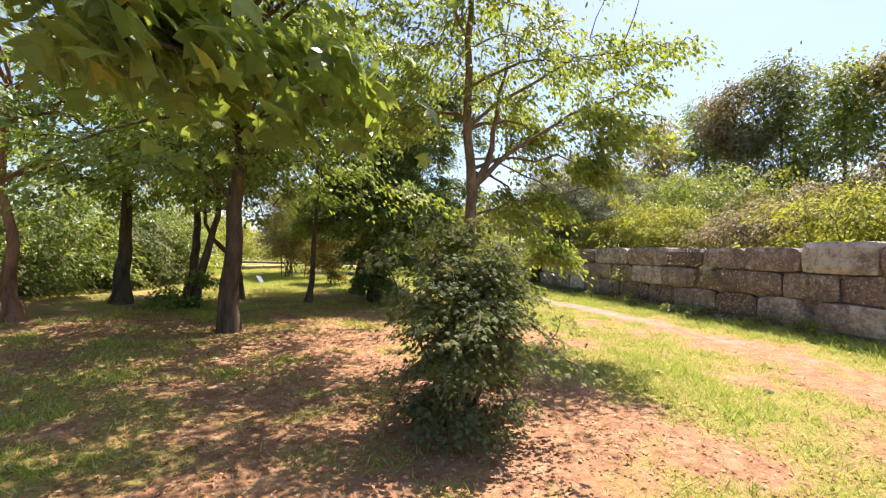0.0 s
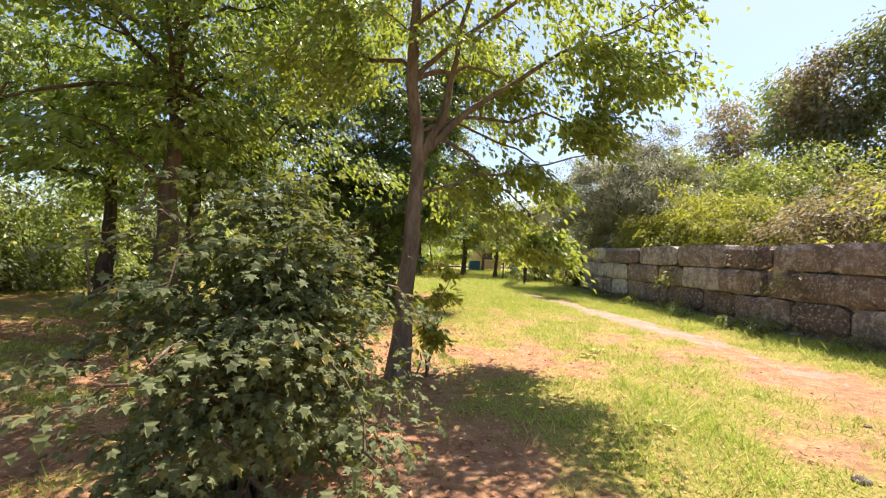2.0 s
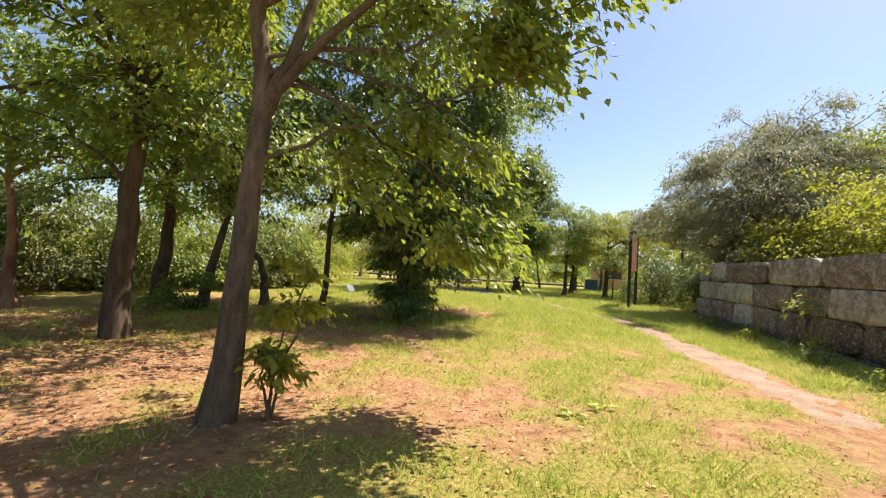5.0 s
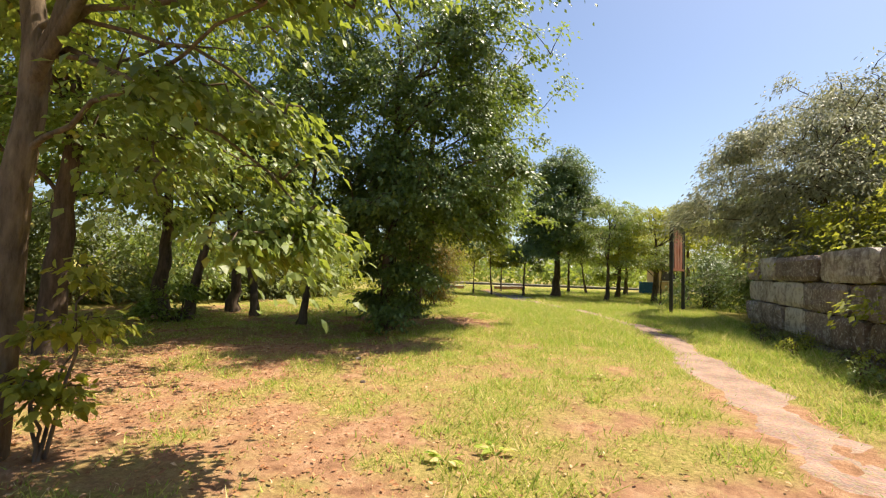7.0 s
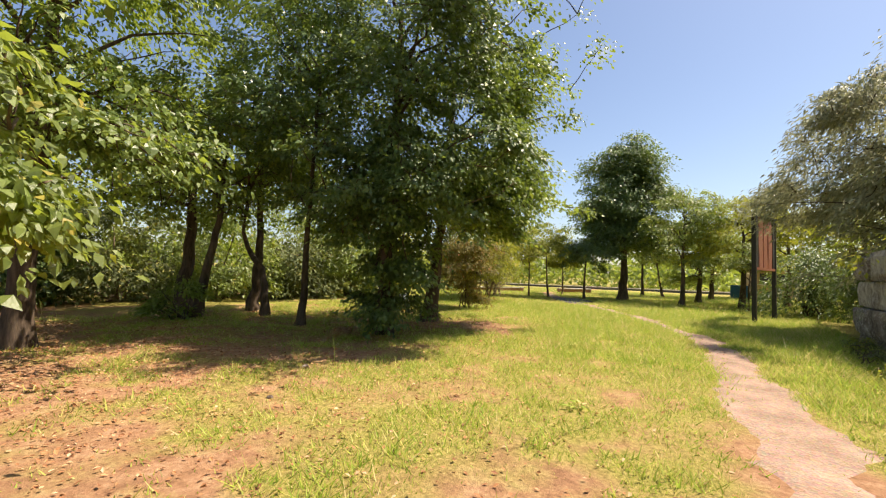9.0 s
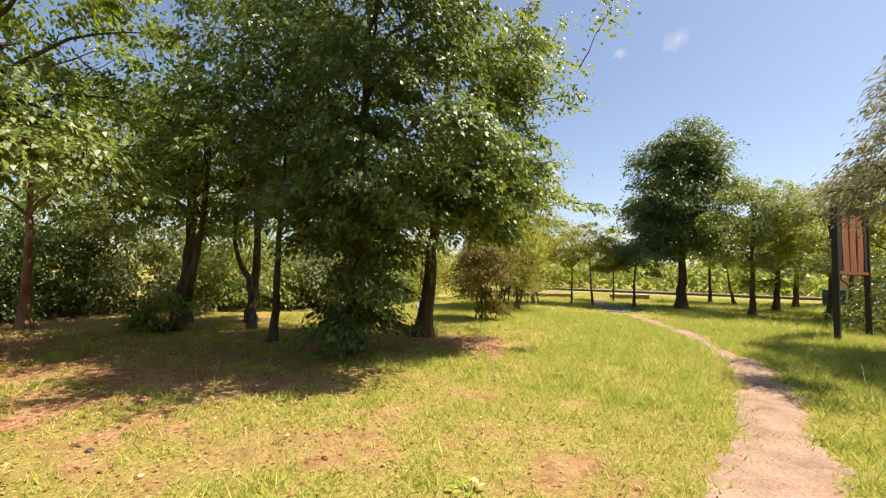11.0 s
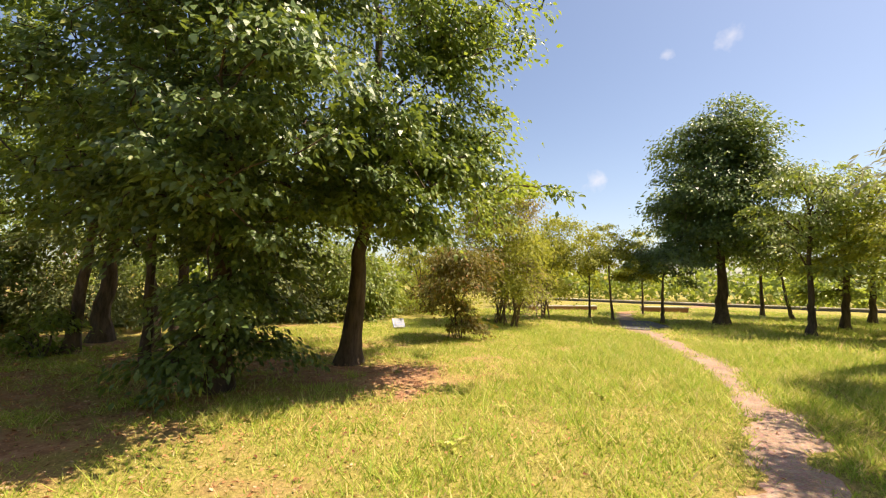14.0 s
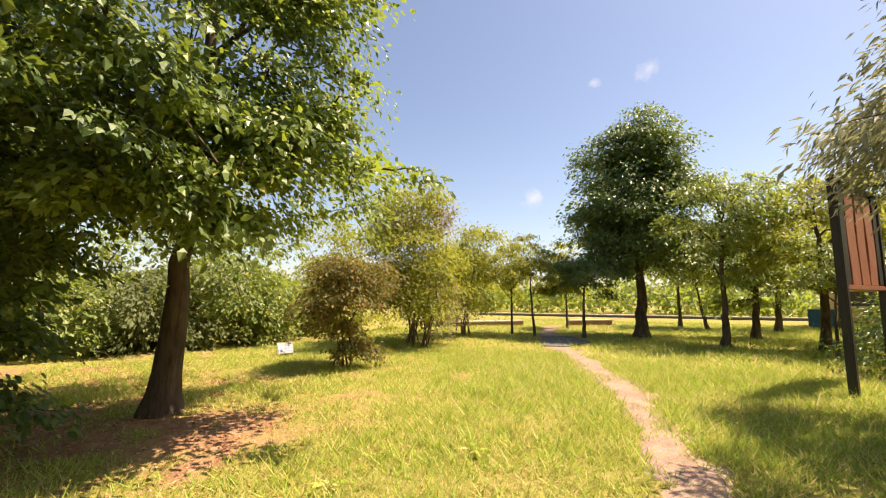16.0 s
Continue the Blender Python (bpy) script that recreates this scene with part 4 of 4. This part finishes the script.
# ---------------------------------------------------------------- shrubs closing the grove
for k, (x, y, h, r, m) in enumerate([(-9.4, 5.5, 3.0, 1.9, LEAF_LIME), (-9.6, 8.6, 3.4, 2.0, LEAF_DARK), (-9.4, 11.6, 3.6, 2.0, LEAF_BUSH), (-9.0, 14.6, 3.4, 2.0, LEAF_ELM), (-8.2, 17.4, 3.0, 1.8, LEAF_BUSH), (-7.4, 19.9, 3.4, 1.7, LEAF_ELM),
                                     (-12.5, 7.0, 7.4, 2.7, LEAF_ELM), (-12.8, 11.5, 7.6, 2.8, LEAF_ELM), (-12.0, 16.0, 7.4, 2.7, LEAF_ELM), (-12.0, 2.0, 7.0, 2.7, LEAF_ELM), (-10.0, 20.5, 6.6, 2.6, LEAF_ELM), (-9.0, 25.0, 6.0, 2.6, LEAF_LIME), (-10.0, -2.0, 4.0, 2.4, LEAF_ELM)]):
    bush("thicket_bush", "wide leafy bush closing the grove's far side", x, y, [(0, 0, h * 0.48, r, r * 1.2, h * 0.5, 200), (0, 0, 0.6, r * 0.95, r * 1.2, 0.5, 80)], m, BARK_GREY, 130 + k, clump=0.36, per=34, size=0.17, group="thicket bushes")
bush("low_bush", "low dark bush round a trunk's foot in the grove", -3.6, 10.9, [(0, 0, 0.45, 0.75, 0.6, 0.4, 50)], LEAF_MAPLE, BARK_DARK, 47, clump=0.22, per=30, size=0.11)


# ---------------------------------------------------------------- far woods
def far_woods():
    rng = np.random.default_rng(17)
    pile = Pile()
    n = 190
    ang = rng.uniform(0, 2 * np.pi, n)
    dist = rng.uniform(75, 110, n)
    for a, d in zip(ang, dist):
        h = rng.uniform(4, 8) * (1.4 if -0.6 < a < 0.9 else 0.9)
        c = np.array([math.cos(a) * d, 12 + math.sin(a) * d, 0])
        k = 70
        g = rng.normal(size=(k, 3)) * np.array([2.6, 2.6, h * 0.24]) + np.array([0, 0, h * 0.5])
        g[:, 2] = np.maximum(g[:, 2], 0.3)
        pile.add(*leaves(c + g, rng.normal(size=(k, 3)), rng.normal(size=(k, 3)) + np.array([0, 0, 0.8]), rng.uniform(0.8, 1.7, k), OVAL))
    for _ in range(120):
        x, y, h = rng.uniform(-45, 30), rng.uniform(52, 62), rng.uniform(1.6, 4.2)
        k = 90
        g = rng.normal(size=(k, 3)) * np.array([1.3, 1.3, h * 0.24]) + np.array([x, y, h * 0.5])
        g[:, 2] = np.maximum(g[:, 2], 0.2)
        pile.add(*leaves(g, rng.normal(size=(k, 3)), rng.normal(size=(k, 3)) + np.array([0, -0.4, 0.8]), rng.uniform(0.35, 0.8, k), OVAL))
    tagged(new("far_woods", pile.mesh("far_woods", LEAF_ELM)), "distant belt of green trees round the park", "woods", kind="stuff")


far_woods()


# ---------------------------------------------------------------- grass and litter
def grass():
    rng = np.random.default_rng(2)
    v_all = []
    for x0, x1, y0, y1, n, hmul, wmul in ((-6, 9.2, -0.5, 13, 430000, 1.0, 1.0), (-6, 9.3, 13, 24, 300000, 1.15, 1.2), (-9, 12, 24, 42, 110000, 1.2, 2.2)):
        x, y = rng.uniform(x0, x1, n), rng.uniform(y0, y1, n)
        patch = patches(x * 1.7 + 9, y * 1.7)
        want = np.clip(turf(x, y) * 1.2 - 0.20 + 0.7 * (patch - 0.5), 0.02, 1)
        keep = rng.uniform(size=n) < want
        x, y, p = x[keep], y[keep], patch[keep]
        t = turf(x, y)
        m = len(x)
        h = rng.gamma(3.0, 0.016, m) * (0.5 + 0.8 * t) * (0.25 + 1.4 * p) * hmul
        h = np.clip(h, 0.02, 0.45)
        a = rng.uniform(0, 2 * np.pi, m)
        w = rng.uniform(0.004, 0.008, m) * wmul
        lean = rng.uniform(0.3, 1.6, m) * h
        b = rng.uniform(0, 2 * np.pi, m)
        z = ground_z(x, y)
        p0 = np.stack([x - w * np.cos(a), y - w * np.sin(a), z - 0.005], -1)
        p1 = np.stack([x + w * np.cos(a), y + w * np.sin(a), z - 0.005], -1)
        p2 = np.stack([x + lean * np.cos(b), y + lean * np.sin(b), z + h], -1)
        v_all.append(np.stack([p0, p1, p2], 1).reshape(-1, 3))
    v = np.concatenate(v_all)
    me = mesh_np("grass", v, [np.arange(len(v)).reshape(-1, 3)], GRASS)
    tagged(new("grass", me), "green and straw-yellow meadow grass in uneven tufts", "grass", kind="stuff")


def litter():
    rng = np.random.default_rng(4)
    n = 60000
    x, y = rng.uniform(-5, 7, n), rng.uniform(0.3, 17, n)
    want = np.clip(0.9 - 0.13 * (x - 0.5), 0.10, 1) * np.clip(1.25 - turf(x, y), 0.2, 1)
    keep = rng.uniform(size=n) < want
    x, y = x[keep], y[keep]
    m = len(x)
    c = np.stack([x, y, ground_z(x, y) + rng.uniform(0.006, 0.03, m)], -1)
    ax = np.stack([np.cos(t := rng.uniform(0, 6.28, m)), np.sin(t), rng.normal(size=m) * 0.25], -1)
    nm = np.array([0, 0, 1.0]) + rng.normal(size=(m, 3)) * 0.35
    v, f = leaves(c, ax, nm, rng.uniform(0.024, 0.055, m), RHOMB)
    tagged(new("fallen_leaves", mesh_np("fallen_leaves", v, [f], LEAF_DRY)), "dry brown and orange fallen leaves strewn on soil", "leaf litter", kind="stuff")


grass()
litter()


# ---------------------------------------------------------------- things on the far meadow
def low_wall(x0, y0, x1, y1, high, label, mat=SEAT_RED):
    t = thing("low_wall", x0, y0, gz(x0, y0), label, "wall", "low meadow walls")
    length = math.hypot(x1 - x0, y1 - y0)
    t.rotation_euler = (0, 0, math.atan2(y1 - y0, x1 - x0))
    part("wall_body", box_mesh("wall_body", 0, length, -0.2, 0.2, -0.1, high, mat, 0.015), t)
    part("coping", box_mesh("coping", -0.03, length + 0.03, -0.24, 0.24, high + 0.002, high + 0.07, CONCRETE, 0.012), t, "pale concrete coping")


low_wall(-7.2, 31.2, -5.0, 34.6, 0.24, "low red-brown wall with a pale coping in grass")
low_wall(-2.7, 35.6, -1.0, 37.4, 0.22, "low red-brown wall with a pale coping in grass")
low_wall(-16.0, 45.0, 22.0, 51.0, 0.16, "long low grey kerb wall at the meadow's end", SLAB)


def slab():
    xs = [(0.75, 25.6), (1.45, 25.9), (1.55, 27.7), (0.25, 29.2), (-0.75, 28.6), (0.1, 27.0)]
    bm = bmesh.new()
    f = bm.faces.new([bm.verts.new((x, y, gz(x, y) + 0.035)) for x, y in xs])
    r = bmesh.ops.extrude_face_region(bm, geom=[f])
    for v in r["geom"]:
        if isinstance(v, bmesh.types.BMVert):
            v.co.z -= 0.12
    bmesh.ops.recalc_face_normals(bm, faces=bm.faces)
    tagged(new("asphalt_slab", done("asphalt_slab", bm, SLAB)), "broken grey asphalt patch where the path bends", "paving")


slab()


def kiosk():
    k = thing("kiosk", 9.6, 43.5, gz(9.6, 43.5), "small pale timber kiosk with a grey sheet roof", "kiosk")
    k.rotation_euler = (0, 0, radians(20))
    part("body", box_mesh("body", -1.2, 1.2, -0.9, 0.9, -0.05, 1.9, TIMBER, 0.02), k)
    part("counter", box_mesh("counter", -1.0, 1.0, -1.1, -0.905, 0.9, 0.97, CONCRETE, 0.01), k)
    part("hatch", box_mesh("hatch", -0.8, 0.8, -0.93, -0.905, 1.0, 1.7, POST_BLACK, 0.006), k)
    part("roof", box_mesh("roof", -1.5, 1.5, -1.3, 1.2, 1.905, 2.02, ROOF_GREY, 0.02), k)
    b = thing("waste_container", 7.95, 41.0, gz(7.95, 41.0), "blue metal waste container standing in the grass", "container")
    part("bin_body", box_mesh("bin_body", -0.5, 0.5, -0.4, 0.4, 0.06, 0.85, BLUE, 0.04), b)
    part("lid", box_mesh("lid", -0.53, 0.53, -0.43, 0.43, 0.853, 0.93, BLUE, 0.03), b)
    for x in (-0.4, 0.4):
        part("foot", box_mesh("foot", x - 0.05, x + 0.05, -0.3, 0.3, -0.03, 0.058, STEEL, 0.008), b)


kiosk()


# ---------------------------------------------------------------- weeds
def weed(name, label, x, y, n, size, up, mat, seed, shape=OVAL, category="weed", group=""):
    """A rosette of broad leaves on short stalks."""
    rng = np.random.default_rng(seed)
    t = thing(name, x, y, gz(x, y), label, category, group)
    stalks, blades = Pile(), Pile()
    a = rng.uniform(0, 2 * np.pi, n)
    for k in range(n):
        tip = np.array([math.cos(a[k]), math.sin(a[k]), 0]) * size * rng.uniform(0.3, 0.9) + np.array([0, 0, up * rng.uniform(0.3, 1)])
        stalks.add(*tube(curve_pts((0, 0, -0.02), tip, up * 0.3, 4, rng, 0.004), np.linspace(0.005, 0.002, 4), 4))
        d = np.array([[math.cos(a[k]), math.sin(a[k]), 0.15]])
        blades.add(*leaves(tip[None], d, np.array([[0, 0, 1.0]]) + rng.normal(size=(1, 3)) * 0.25, np.array([size * rng.uniform(0.7, 1.1)]), shape))
    tagged(part("stalk", stalks.mesh("stalk", mat, True), t), kind="stuff")
    tagged(part("leaf_rosette", blades.mesh("leaf_rosette", mat), t), kind="stuff")


spots = [(5.05, 7.3), (4.75, 7.0), (5.7, 10.2), (4.6, 13.8), (4.1, 15.2), (4.2, 4.2), (4.6, 16.6)]
for k, (x, y) in enumerate(spots):
    weed("broadleaf_weed", "bright green broad-leaved weed in dry turf", x, y, 11, 0.10, 0.07, GRASS, 200 + k, group="weeds in the turf")


def stalk(x, y, h, seed):
    rng = np.random.default_rng(seed)
    t = thing("dry_stalk", x, y, gz(x, y), "thin pale dry grass stalk with a seed head", "grass stalk", "dry stalks")
    p = Pile()
    lean = rng.normal(size=2) * 0.25 * h
    pts = curve_pts((0, 0, -0.02), (lean[0], lean[1], h), 0.05, 6, rng, 0.01)
    p.add(*tube(pts, np.linspace(0.003, 0.0015, 6), 4))
    part("stalk", p.mesh("stalk", GRASS, True), t)
    q = Pile()
    k = 16
    q.add(*leaves(pts[-1] + rng.normal(size=(k, 3)) * np.array([0.012, 0.012, 0.06]), rng.normal(size=(k, 3)) + np.array([0, 0, 1.2]), rng.normal(size=(k, 3)), rng.uniform(0.012, 0.03, k), LANCE))
    tagged(part("seed_head", q.mesh("seed_head", LEAF_DRY), t), kind="stuff")


rs = np.random.default_rng(77)
for k in range(16):
    stalk(rs.uniform(1.5, 5.2), rs.uniform(9.5, 17.5), rs.uniform(0.3, 0.65), 300 + k)
for k in range(22):
    x = rs.uniform(8.75, 9.2)
    y = rs.uniform(5.5, 17.5)
    bush("wall_weed", "straggling green weed at the stone wall's foot", x, y, [(0, 0, 0.20, 0.20, 0.28, 0.16, 14)], (LEAF_ELM, LEAF_BUSH, LEAF_LIME)[k % 3], BARK_GREY, 400 + k, clump=0.10, per=14, size=0.055, stems=5,
         group="weeds at the wall", category="weed")


# ---------------------------------------------------------------- loose stones and leaves near the walk
def pebble(x, y, r, seed):
    rng = np.random.default_rng(seed)
    bm = bmesh.new()
    bmesh.ops.create_icosphere(bm, subdivisions=2, radius=r)
    for v in bm.verts:
        v.co *= 1 + 0.28 * noise.noise(v.co * (1.4 / r) + Vector((seed, 0, 0)))
        v.co.z *= 0.55
    me = done("pebble", bm, STONE)
    ob = tagged(new("pebble", me), "small pale rounded stone lying on bare soil", "stone", "loose stones")
    ob.location = (x, y, gz(x, y) + r * 0.2)
    ob.rotation_euler = (0, 0, rng.uniform(0, 6))


for k, (x, y) in enumerate([(3.0, 8.6), (2.2, 9.7), (5.2, 3.4), (6.4, 4.4)]):
    pebble(x, y, 0.035 + 0.012 * (k % 3), 500 + k)
